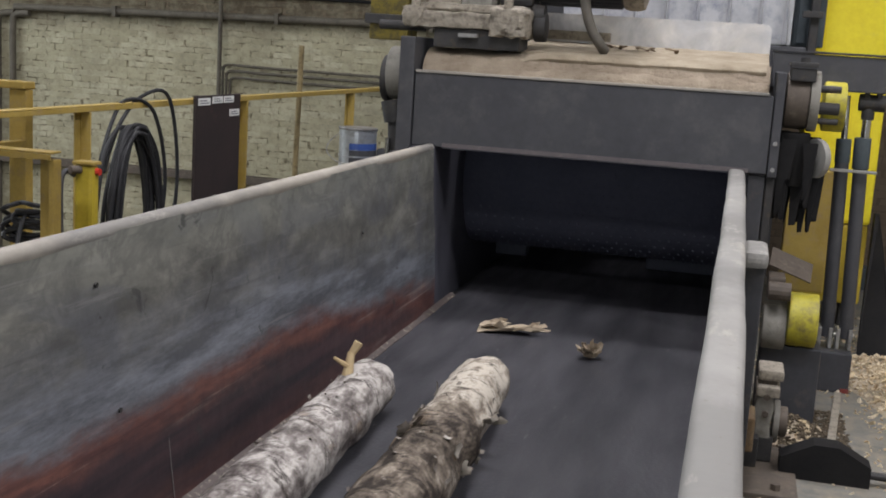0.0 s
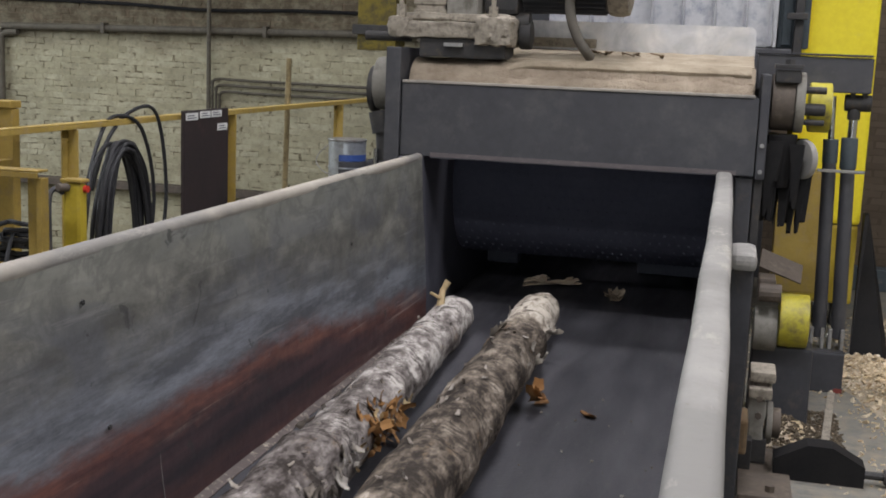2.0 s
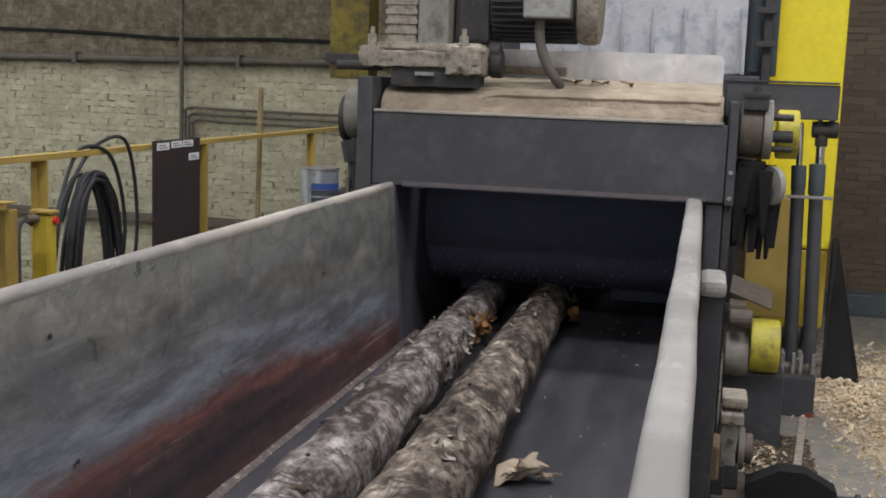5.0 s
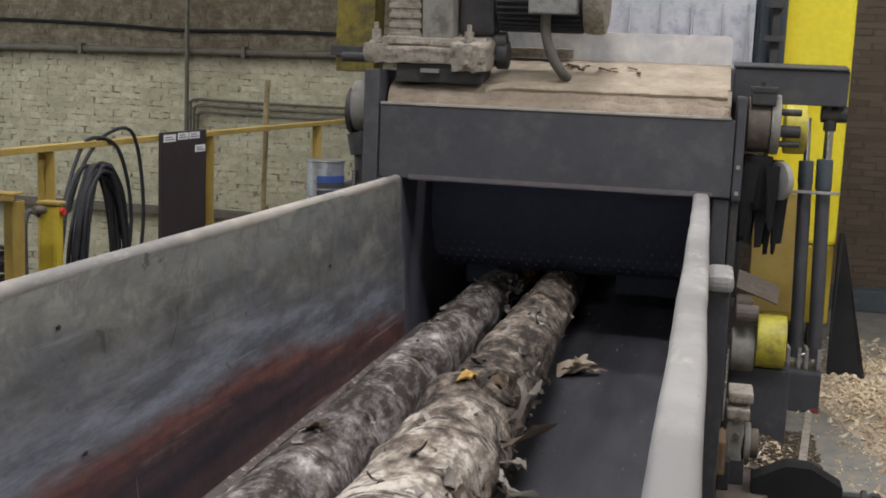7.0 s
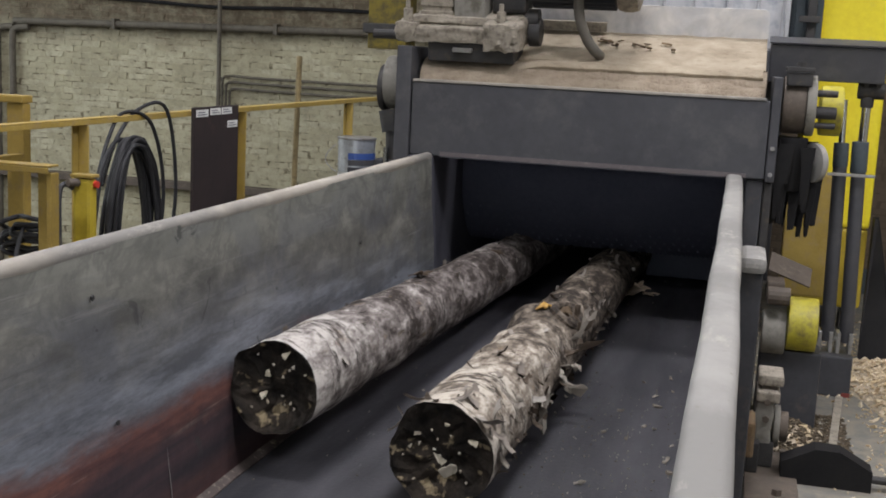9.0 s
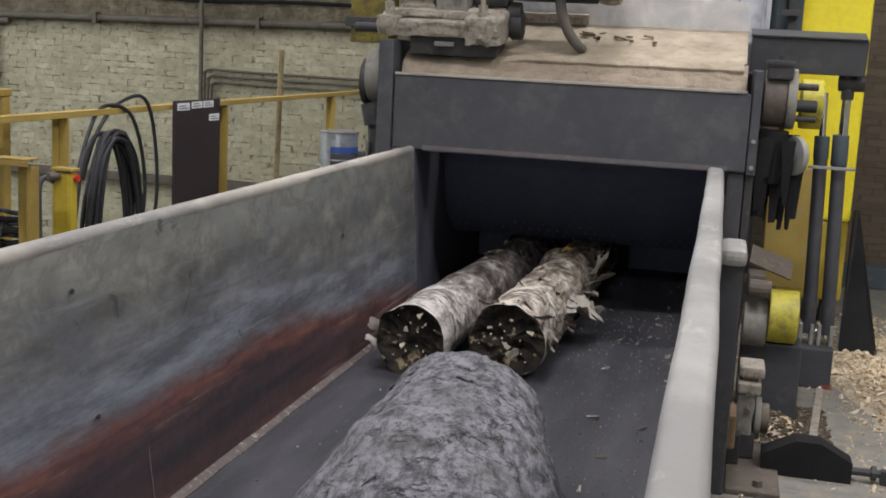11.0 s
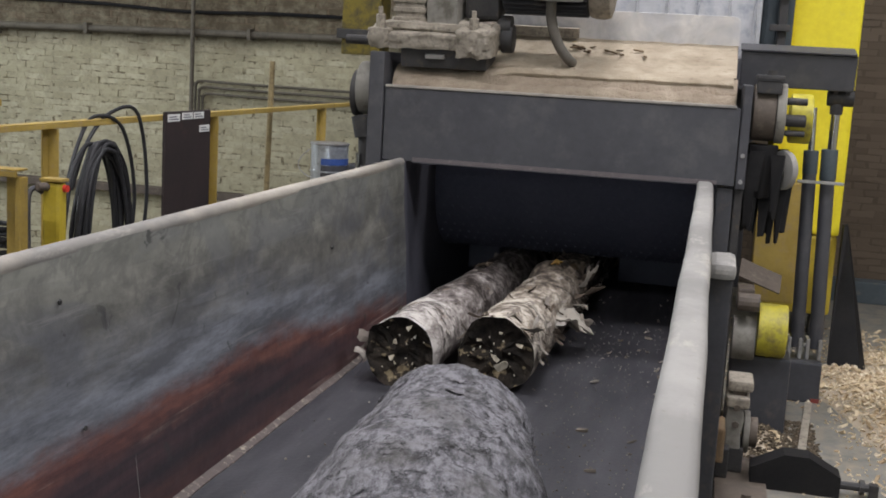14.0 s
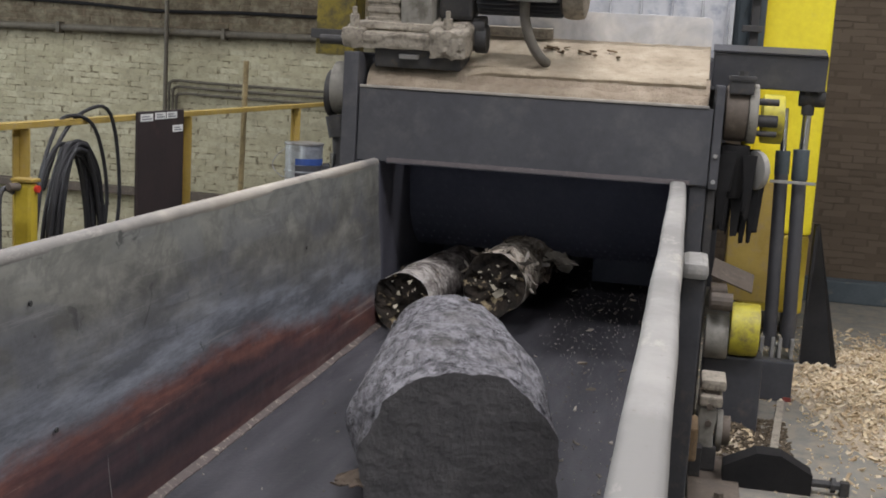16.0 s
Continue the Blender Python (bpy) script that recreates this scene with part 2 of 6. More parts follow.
def mat_brick():
    k = Mat("whitewashed_brick", 0.9)
    rnd = k.island()
    tone = k.ramp(rnd, (0.0, (0.375, 0.345, 0.232)), (0.5, (0.42, 0.388, 0.270)), (1.0, (0.475, 0.442, 0.318)))
    c = k.mix(k.ramp(k.noise(1.1, 8, rough=0.75), (0.46, 0.0), (0.68, 0.8)), tone, (0.25, 0.228, 0.155))
    c = k.mix(k.ramp(k.noise(13, 8, rough=0.75), (0.47, 0.0), (0.64, 0.7)), c, (0.235, 0.214, 0.15))
    bare = k.mix(k.ramp(rnd, (0.0, 0.0), (1.0, 1.0)), (0.115, 0.088, 0.062), (0.15, 0.115, 0.082))
    c = k.mix(grime(k), c, (0.085, 0.066, 0.042))
    c = k.mix(k.math("GREATER_THAN", k.math("ADD", k.axis(0), k.noise(1.5, 4)), 0.2), c, bare)
    return k.colour(c).bump(k.noise(45, 5), 0.5, 0.008).m


def mat_mortar():
    k = Mat("dirty_mortar", 0.95)
    c = k.mix(k.ramp(k.noise(9, 8, rough=0.72), (0.42, 0.0), (0.52, 1.0)), (0.13, 0.11, 0.07), (0.40, 0.366, 0.255))
    c = k.mix(grime(k), c, (0.12, 0.09, 0.06))
    c = k.mix(k.math("GREATER_THAN", k.math("ADD", k.axis(0), k.noise(1.5, 4)), 0.2), c, (0.105, 0.082, 0.058))
    return k.colour(c).bump(k.noise(40, 5), 0.5, 0.01).m


def mat_sawdust(name="packed_sawdust", a=(0.26, 0.213, 0.156), b=(0.43, 0.367, 0.28), rough=0.7):
    k = Mat(name, 0.95, 0.0, 0.1)
    c = k.mix(k.ramp(k.noise(8, 6), (0.3, 0.0), (0.7, 1.0)), a, b)
    c = k.mix(k.ramp(k.noise(34, 8, (0.6, 1, 1), 0.75), (0.55, 0.0), (0.70, 0.75)), c, (0.17, 0.13, 0.09))
    return k.colour(c).bump(k.math("ADD", k.noise(90, 5), k.noise(22, 6)), rough, 0.010).m


def mat_birch(name, tones, along):
    """Birch bark: pale, grey and dark in patches that are drawn out a little round the trunk; along: where old dark bark covers it."""
    k = Mat(name, 0.85, 0.0, 0.2)
    big, mid = k.noise(8, 6, (1, 0.62, 1), 0.65), k.noise(26, 7, (1, 0.5, 1), 0.68)
    fine = k.noise(80, 5, (1, 0.7, 1), 0.62)
    crack = k.math("ABSOLUTE", k.math("SUBTRACT", k.noise(5.5, 6, (0.45, 2.0, 0.45), 0.6), 0.5))
    age = k.ramp(k.math("MULTIPLY", k.axis(1), 1 / 6), *along)
    v = k.math("ADD", k.math("MULTIPLY", big, 0.5), k.math("MULTIPLY", mid, 0.5))
    v = k.math("ADD", v, k.math("MULTIPLY", k.math("SUBTRACT", 0.5, age), 0.18))
    v = k.math("ADD", v, k.math("MULTIPLY", k.math("SUBTRACT", fine, 0.5), 0.14))
    dark, brown, grey, pale, white = tones
    c = k.ramp(v, (0.40, dark), (0.45, brown), (0.50, grey), (0.545, pale), (0.60, white))
    c = k.mix(k.ramp(fine, (0.56, 0.0), (0.66, 0.45)), c, brown)
    c = k.mix(k.ramp(k.noise(10, 8, (1, 0.6, 1), 0.7), (0.60, 0.0), (0.68, 0.55)), c, (0.25, 0.175, 0.11))
    c = k.mix(k.math("MULTIPLY", k.ramp(crack, (0.006, 0.9), (0.024, 0.0)), k.ramp(k.noise(6, 3), (0.42, 0.0), (0.52, 1.0))), c, dark)
    return k.colour(c).bump(k.math("ADD", v, k.ramp(crack, (0.0, 0.0), (0.03, 0.12))), 0.55, 0.018).m


def mat_rough_bark():
    k = Mat("grey_scaly_bark", 0.9, 0.0, 0.2)
    sc = k.noise(36, 9, (1.0, 0.42, 1.0), 0.78)
    gap = k.math("ABSOLUTE", k.math("SUBTRACT", k.noise(17, 6, (0.8, 0.8, 0.8), 0.65, 0.5), 0.5))
    gap = k.math("MULTIPLY", k.ramp(gap, (0.004, 1.0), (0.02, 0.0)), k.ramp(k.noise(15, 4), (0.48, 0.0), (0.55, 1.0)))
    c = k.ramp(sc, (0.38, (0.085, 0.083, 0.088)), (0.46, (0.17, 0.165, 0.178)), (0.56, (0.34, 0.331, 0.356)))
    c = k.mix(k.ramp(k.noise(6, 8, rough=0.7), (0.5, 0.0), (0.66, 0.6)), c, (0.14, 0.132, 0.12))
    c = k.mix(k.math("MULTIPLY", gap, 0.85), c, (0.03, 0.028, 0.028))
    hgt = k.math("ADD", sc, k.math("MULTIPLY", k.noise(13, 7, (1.0, 0.42, 1.0), 0.74), 0.8))
    return k.colour(c).bump(k.math("SUBTRACT", hgt, k.math("MULTIPLY", gap, 0.5)), 1.0, 0.026).m


def mat_end(name, a, b, spot):
    k = Mat(name, 0.9, 0.0, 0.15)
    c = k.mix(k.ramp(k.noise(14, 7, rough=0.7), (0.38, 0.0), (0.6, 1.0)), a, b)
    c = k.mix(k.ramp(k.noise(20, 4), (0.60, 0.0), (0.66, 0.9)), c, spot)
    return k.colour(c).bump(k.noise(24, 6), 0.8, 0.015).m


def mat_chip(name, *stops):
    k = Mat(name, 0.9, 0.0, 0.15)
    c = k.ramp(k.island(), *[(i / (len(stops) - 1), s) for i, s in enumerate(stops)])
    return k.colour(k.mix(0.3, c, k.mix(k.noise(50, 3), tuple(v * 0.3 for v in stops[0]), tuple(min(1, v * 1.2) for v in stops[1])))).m


def mat_guard():
    k = Mat("dusty_clear_plastic", 0.35, 0.0, 0.5)
    c = k.mix(k.ramp(k.noise(7, 6), (0.4, 0.0), (0.65, 1.0)), (0.58, 0.58, 0.59), (0.76, 0.73, 0.69))
    k.colour(c)
    k.link(k.ramp(k.noise(5, 6, distort=0.6), (0.38, 0.6), (0.62, 0.95)), k.b.inputs["Alpha"])
    return k.m


M_TROUGH_SEAM = worn("ground_weld", (0.13, 0.115, 0.115), (0.18, 0.16, 0.155), 12, 0.6)
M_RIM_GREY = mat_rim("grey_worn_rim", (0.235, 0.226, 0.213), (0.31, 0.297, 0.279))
# rougher, darker sawdust: shading of the round tube is put into the colour
M_TUBE = mat_sawdust("caked_shaded_sawdust", (0.21, 0.167, 0.124), (0.36, 0.298, 0.228), 1.0)
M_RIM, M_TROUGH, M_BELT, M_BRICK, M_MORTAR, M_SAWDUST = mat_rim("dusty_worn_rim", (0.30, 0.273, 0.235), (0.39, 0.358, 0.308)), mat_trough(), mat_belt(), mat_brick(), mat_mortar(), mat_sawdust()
# where old dark bark covers the logs, along their length
LEFT_BARK = ((0.0, 0.0), (0.06, 0.35), (0.14, 0.75), (0.6, 0.75), (0.74, 0.45), (0.95, 0.15))
RIGHT_BARK = ((0.0, 0.05), (0.1, 0.35), (0.2, 0.75), (0.6, 0.78), (0.8, 0.78), (0.89, 0.8), (0.925, 0.0))
M_BIRCH_A = mat_birch("pale_birch_bark", ((0.035, 0.028, 0.024), (0.105, 0.089, 0.083), (0.182, 0.160, 0.149), (0.297, 0.270, 0.252), (0.51, 0.475, 0.440)), LEFT_BARK)
M_BIRCH_B = mat_birch("dark_birch_bark", ((0.028, 0.022, 0.018), (0.092, 0.074, 0.058), (0.165, 0.136, 0.108), (0.28, 0.24, 0.195), (0.50, 0.45, 0.38)), RIGHT_BARK)
M_BARK = mat_rough_bark()
M_ROT = mat_end("rotten_log_end", (0.010, 0.009, 0.008), (0.036, 0.029, 0.023), (0.30, 0.24, 0.15))
M_SAWN = mat_end("weathered_sawn_end", (0.066, 0.063, 0.064), (0.088, 0.084, 0.084), (0.10, 0.096, 0.094))
M_PALE_WOOD = mat_chip("pale_torn_wood", (0.42, 0.30, 0.15), (0.55, 0.43, 0.26), (0.36, 0.24, 0.11))
M_LEAF = mat_chip("dry_brown_leaf", (0.22, 0.105, 0.04), (0.34, 0.18, 0.07), (0.11, 0.058, 0.03), (0.27, 0.15, 0.062))
M_DARK_BIT = mat_chip("dark_bark_bit", (0.08, 0.055, 0.035), (0.20, 0.14, 0.085), (0.05, 0.038, 0.028))
M_CRUMB = mat_chip("dirty_bark_crumb", (0.075, 0.06, 0.044), (0.13, 0.105, 0.075), (0.05, 0.04, 0.03), (0.22, 0.175, 0.12))
M_FLAKE = mat_chip("peeled_birch_bark", (0.34, 0.305, 0.265), (0.20, 0.17, 0.145), (0.48, 0.45, 0.41))
M_TORN = mat_chip("torn_inner_bark", (0.26, 0.23, 0.19), (0.36, 0.33, 0.285), (0.14, 0.11, 0.085), (0.29, 0.26, 0.225))
M_OLD_BARK = mat_chip("old_dark_bark", (0.075, 0.058, 0.045), (0.11, 0.085, 0.065), (0.05, 0.04, 0.032))
M_CREAM = mat_chip("cream_wood_splinter", (0.58, 0.53, 0.42), (0.42, 0.36, 0.25), (0.68, 0.64, 0.54), (0.22, 0.19, 0.15))
M_TAN = mat_chip("tan_bark_sheet", (0.38, 0.30, 0.215), (0.48, 0.40, 0.30), (0.22, 0.165, 0.115))
M_AMBER = mat_chip("amber_wood_wound", (0.42, 0.24, 0.06), (0.52, 0.33, 0.10), (0.30, 0.17, 0.05))
M_CHIPS = mat_chip("wood_chips", (0.48, 0.37, 0.22), (0.66, 0.55, 0.38), (0.24, 0.155, 0.08), (0.74, 0.65, 0.50), (0.36, 0.25, 0.14))
M_FLECK = mat_chip("wood_flecks", (0.22, 0.19, 0.145), (0.46, 0.43, 0.38), (0.14, 0.11, 0.08), (0.10, 0.085, 0.07))
M_GUARD = mat_guard()
M_GLOW = bpy.data.materials.new("lamp_glow")
M_GLOW.use_nodes = True
M_GLOW.node_tree.nodes["Principled BSDF"].inputs["Emission Color"].default_value = (1, 0.94, 0.82, 1)
M_GLOW.node_tree.nodes["Principled BSDF"].inputs["Emission Strength"].default_value = 4.0
M_PANE = bpy.data.materials.new("glowing_pane")
M_PANE.use_nodes = True
M_PANE.node_tree.nodes["Principled BSDF"].inputs["Emission Color"].default_value = (0.86, 0.94, 1, 1)
M_PANE.node_tree.nodes["Principled BSDF"].inputs["Emission Strength"].default_value = 1.5

# ---- mesh helpers ----


def box(bm, x0, x1, y0, y1, z0, z1, bevel=0.0, m=None):
    """A box from corner to corner, with chamfered edges."""
    vs = bmesh.ops.create_cube(bm, size=1.0)["verts"]
    for v in vs:
        v.co = Vector(((x0 + x1) / 2 + v.co.x * (x1 - x0), (y0 + y1) / 2 + v.co.y * (y1 - y0), (z0 + z1) / 2 + v.co.z * (z1 - z0)))
    if bevel:
        es = {e for v in vs for e in v.link_edges}
        out = bmesh.ops.bevel(bm, geom=list(es), offset=bevel, segments=2, profile=0.6, affect="EDGES")
        vs = list({v for f in out["faces"] for v in f.verts} | {v for v in vs if v.is_valid})
    if m is not None:
        bmesh.ops.transform(bm, matrix=m, verts=vs)
    return vs


def cyl(bm, a, b, r, r2=None, n=20, bevel=0.0):
    """A round bar from point a to point b."""
    a, b = Vector(a), Vector(b)
    d = b - a
    m = Matrix.Translation((a + b) / 2) @ d.to_track_quat("Z", "Y").to_matrix().to_4x4()
    vs = bmesh.ops.create_cone(bm, cap_ends=True, segments=n, radius1=r, radius2=r if r2 is None else r2, depth=d.length, matrix=m)["verts"]
    if bevel:
        es = [e for e in {e for v in vs for e in v.link_edges} if any(len(f.verts) > 4 for f in e.link_faces)]
        bmesh.ops.bevel(bm, geom=es, offset=bevel, segments=2, profile=0.6, affect="EDGES")
    return vs


def sweep(bm, pts, r, n=8):
    """A round tube along a smooth line through pts."""
    pts = [Vector(p) for p in pts]
    fine = []
    for i in range(len(pts) - 1):
        p0, p1, p2, p3 = pts[max(i - 1, 0)], pts[i], pts[i + 1], pts[min(i + 2, len(pts) - 1)]
        for s in range(6):
            u = s / 6
            fine.append(0.5 * (2 * p1 + (p2 - p0) * u + (2 * p0 - 5 * p1 + 4 * p2 - p3) * u * u + (3 * p1 - p0 - 3 * p2 + p3) * u ** 3))
    fine.append(pts[-1])
    rings = []
    side = None
    for i, p in enumerate(fine):
        d = (fine[min(i + 1, len(fine) - 1)] - fine[max(i - 1, 0)]).normalized()
        if side is None:
            side = d.orthogonal().normalized()
        side = (side - d * side.dot(d)).normalized()
        up = d.cross(side)
        rings.append([bm.verts.new(p + (side * math.cos(2 * math.pi * j / n) + up * math.sin(2 * math.pi * j / n)) * r) for j in range(n)])
    for a, b in zip(rings, rings[1:]):
        for j in range(n):
            bm.faces.new((a[j], a[(j + 1) % n], b[(j + 1) % n], b[j]))
    bm.faces.new(rings[0][::-1])
    bm.faces.new(rings[-1])


def part(name, bm, material, parent=None, label="", smooth=False):
    """Links a bmesh as one mesh object, under a thing or a part if one is given."""
    bmesh.ops.recalc_face_normals(bm, faces=bm.faces[:])
    me = bpy.data.meshes.new(name)
    bm.to_mesh(me)
    bm.free()
    me.materials.append(material)
    if smooth:
        for p in me.polygons:
            p.use_smooth = True
        me.set_sharp_from_angle(angle=radians(40))
    ob = new(name, me)
    if parent:
        ob.parent = parent
        ob.matrix_parent_inverse = Matrix.Translation(-parent.location)
    if label:
        tagged(ob, label)
    return ob


def one(name, material, parent, fn, *a, label="", smooth=False, **k):
    bm = bmesh.new()
    fn(bm, *a, **k)
    return part(name, bm, material, parent, label, smooth)


def thing(name, x, y, z, label, category, group="", kind=""):
    ob = new(name)
    ob.location = (x, y, z)
    ob.empty_display_size = 0.1
    return tagged(ob, label, category, group, kind)


def Z(rel):
    """Height in the world of a height given from the lens."""
    return EYE + rel

# ---- the hall ----
LOW = -1.25          # hall floor below the platform
WALL = 11.0          # brick wall behind the machine


def hall():
    one("platform_floor", M_CONCRETE, None, box, -2.36, 8.0, -10.0, 7.72, -0.25, 0.0)
    tagged(bpy.data.objects["platform_floor"], "dirty concrete platform floor strewn with sawdust", "floor", kind="structure")
    tagged(one("floor", M_LOWER, None, box, -12.0, 8.3, -10.0, 11.3, LOW - 0.3, LOW), "lower concrete hall floor", "floor", kind="structure")
    tagged(one("wall_platform_side", M_PLASTER, None, box, -2.35, -2.15, -10.0, 7.7, LOW, -0.255), "concrete edge under the platform", "wall", kind="structure")
    tagged(one("wall_platform_end", M_PLASTER, None, box, -2.145, 8.0, 7.5, 7.7, LOW, -0.255), "concrete end under the platform", "wall", kind="structure")
    tagged(one("wall_west", M_PLASTER, None, box, -12.3, -12.0, -10.0, 11.3, LOW, CEIL), "plain plastered hall wall", "wall", kind="structure")
    tagged(one("wall_east", M_PLASTER, None, box, 8.0, 8.3, -10.0, 11.3, LOW, CEIL), "plain plastered hall wall", "wall", kind="structure")
    tagged(one("wall_south", M_PLASTER, None, box, -12.3, 8.3, -10.3, -10.0, LOW, CEIL), "plain plastered hall wall", "wall", kind="structure")
    tagged(one("ceiling", M_CEIL, None, box, -12.3, 8.3, -10.3, 11.3, CEIL, CEIL + 0.3), "grey hall ceiling", "ceiling", kind="structure")
    w = thing("window_1", -11.98, 6.0, 3.2, "tall daylight window in the hall wall", "window", kind="structure")
    one("window_frame", M_PIPE, w, lambda bm: [box(bm, -11.99, -11.9, 3.4 + i * 1.3, 3.48 + i * 1.3, 1.6, 4.8) for i in range(5)] + [box(bm, -11.98, -11.91, 3.4, 8.68, z, z + 0.08) for z in (1.6, 3.2, 4.72)])
    one("pane", M_PANE, w, box, -11.985, -11.96, 3.45, 8.65, 1.65, 4.75)
    # invented pane and frame that carry the throat fill light
    w = thing("south_fill_pane", -0.6, -9.98, 2.3, "wide bright pane out of view, added to fill the machine throat", "window", kind="structure")
    one("window_frame", M_PIPE, w, lambda bm: [box(bm, -3.14 + i * 1.25, -3.06 + i * 1.25, -9.99, -9.9, 1.06, 3.54) for i in range(5)] + [box(bm, -3.14, 1.94, -9.98, -9.91, z, z + 0.08) for z in (1.06, 3.46)])
    one("pane", M_PANE, w, box, -3.1, 1.9, -9.985, -9.96, 1.1, 3.5)
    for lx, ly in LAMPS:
        lamp = thing("ceiling_lamp", lx, ly, CEIL, "long white ceiling lamp out of view, added for the overhead light", "lamp", "hall lamps")
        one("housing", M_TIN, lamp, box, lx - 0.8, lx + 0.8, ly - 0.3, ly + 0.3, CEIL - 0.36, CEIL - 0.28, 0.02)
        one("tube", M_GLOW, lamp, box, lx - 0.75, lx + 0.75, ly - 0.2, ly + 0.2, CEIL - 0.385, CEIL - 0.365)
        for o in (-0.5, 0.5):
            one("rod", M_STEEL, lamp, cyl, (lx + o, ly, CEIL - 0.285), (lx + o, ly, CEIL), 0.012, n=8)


def trough_wall(name, x_foot, x_top, out, parent, thick=0.05, bow=0.0):
    """A long sheet-steel side, dented and slightly flared, from behind the lens to the mouth."""
    bm = bmesh.new()
    n, rows = 150, 14
    y0, y1 = -5.6, MOUTH - 0.02
    grid = []
    for i in range(n + 1):
        y = y0 + (y1 - y0) * i / n
        col = []
        for j in range(rows + 1):
            u = j / rows
            z = BELT - 0.05 + (RIM - 0.012 - BELT + 0.05) * u
            dent = (noise.fractal((0.0, y * 1.7, z * 3.0 + x_top * 9), 1.0, 2.0, 3)) * 0.006
            x = x_foot + (x_top - x_foot) * u + dent * min(1, (1 - u) * 4) - bow * max(0, y - 2.6) ** 2
            col.append(bm.verts.new((x, y, z)))
        grid.append(col)
    for a, b in zip(grid, grid[1:]):
        for j in range(rows):
            bm.faces.new((a[j], b[j], b[j + 1], a[j + 1]))
    ret = bmesh.ops.extrude_face_region(bm, geom=bm.faces[:])
    for v in ret["geom"]:
        if isinstance(v, bmesh.types.BMVert):
            v.co.x += out * thick
    bmesh.ops.recalc_face_normals(bm, faces=bm.faces[:])
    for v in bm.verts:
        v.co.z -= BELT
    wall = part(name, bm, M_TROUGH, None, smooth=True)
    wall.parent = parent
    wall.location.z = BELT
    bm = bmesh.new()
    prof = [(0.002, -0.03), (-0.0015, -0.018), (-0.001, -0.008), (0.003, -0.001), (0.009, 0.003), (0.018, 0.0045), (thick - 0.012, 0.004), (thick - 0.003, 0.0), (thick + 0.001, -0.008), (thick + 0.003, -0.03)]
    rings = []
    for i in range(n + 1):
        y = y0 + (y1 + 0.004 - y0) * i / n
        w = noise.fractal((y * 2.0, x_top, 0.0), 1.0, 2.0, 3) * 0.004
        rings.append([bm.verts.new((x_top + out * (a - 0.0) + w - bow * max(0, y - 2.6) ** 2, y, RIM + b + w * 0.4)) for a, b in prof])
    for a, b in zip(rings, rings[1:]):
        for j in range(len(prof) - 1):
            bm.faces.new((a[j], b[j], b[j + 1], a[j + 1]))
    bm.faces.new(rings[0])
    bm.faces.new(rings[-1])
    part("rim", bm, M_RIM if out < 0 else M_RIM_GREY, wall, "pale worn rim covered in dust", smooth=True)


def trough():
    t = thing("trough_conveyor", 0, 0, 0, "long scraped steel trough conveyor with a dark rubber belt", "conveyor")
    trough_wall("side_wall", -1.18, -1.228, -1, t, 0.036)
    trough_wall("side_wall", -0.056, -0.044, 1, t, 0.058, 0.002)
    one("belt", M_BELT, t, box, -1.165, -0.075, -5.6, 6.4, BELT - 0.03, BELT, label="worn black rubber belt with pale scuffs")
    one("bed", M_GREY_D, t, box, -1.24, 0.01, -5.6, 6.4, BELT - 0.12, BELT - 0.034)

    def strip(bm):
        vs = []
        for i in range(160):
            y = -5.5 + 10.35 * i / 159
            w = 0.008 + 0.006 * noise.noise((y * 6, 0, 0))
            vs.append([bm.verts.new(p) for p in ((-1.186, y, BELT + 0.014 + 0.004 * noise.noise((y * 9, 5, 0))), (-1.175, y, BELT + 0.008), (-1.172 + w, y, BELT + 0.003), (-1.172 + w, y, BELT - 0.01), (-1.186, y, BELT - 0.01))])
        for a, b in zip(vs, vs[1:]):
            for j in range(5):
                bm.faces.new((a[j], b[j], b[(j + 1) % 5], a[(j + 1) % 5]))
    one("edge_strip", M_STRIP, t, strip, label="pale worn strip along the belt edge")
    for y, z in ((1.98, 0.575), (2.05, 0.30), (3.62, 0.45), (0.6, 0.5)):
        one("rivet", M_GREASE, t, bolt, -1.222 + (0.68 - z) * 0.06, y, BELT + z, 0.006, (1, 0, 0), 0.004)
    for y in (2.25,):
        one("weld_seam", M_TROUGH_SEAM, t, lambda bm: [cyl(bm, (-1.182, y + 0.02, BELT + 0.02), (-1.2135, y - 0.01, BELT + 0.40), 0.0013, n=6)])
    for y in (-5.0, -3.2, -1.4, 0.4, 2.2):
        for x in (-1.26, 0.05):
            one("leg", M_GREY_D, t, box, x - 0.03, x + 0.03, y - 0.04, y + 0.04, 0, BELT + 0.2, 0.006)


def bolt(bm, x, y, z, r=0.012, axis=(0, -1, 0), h=0.012):
    a = Vector((x, y, z))
    cyl(bm, a, a + Vector(axis) * h, r, n=6)


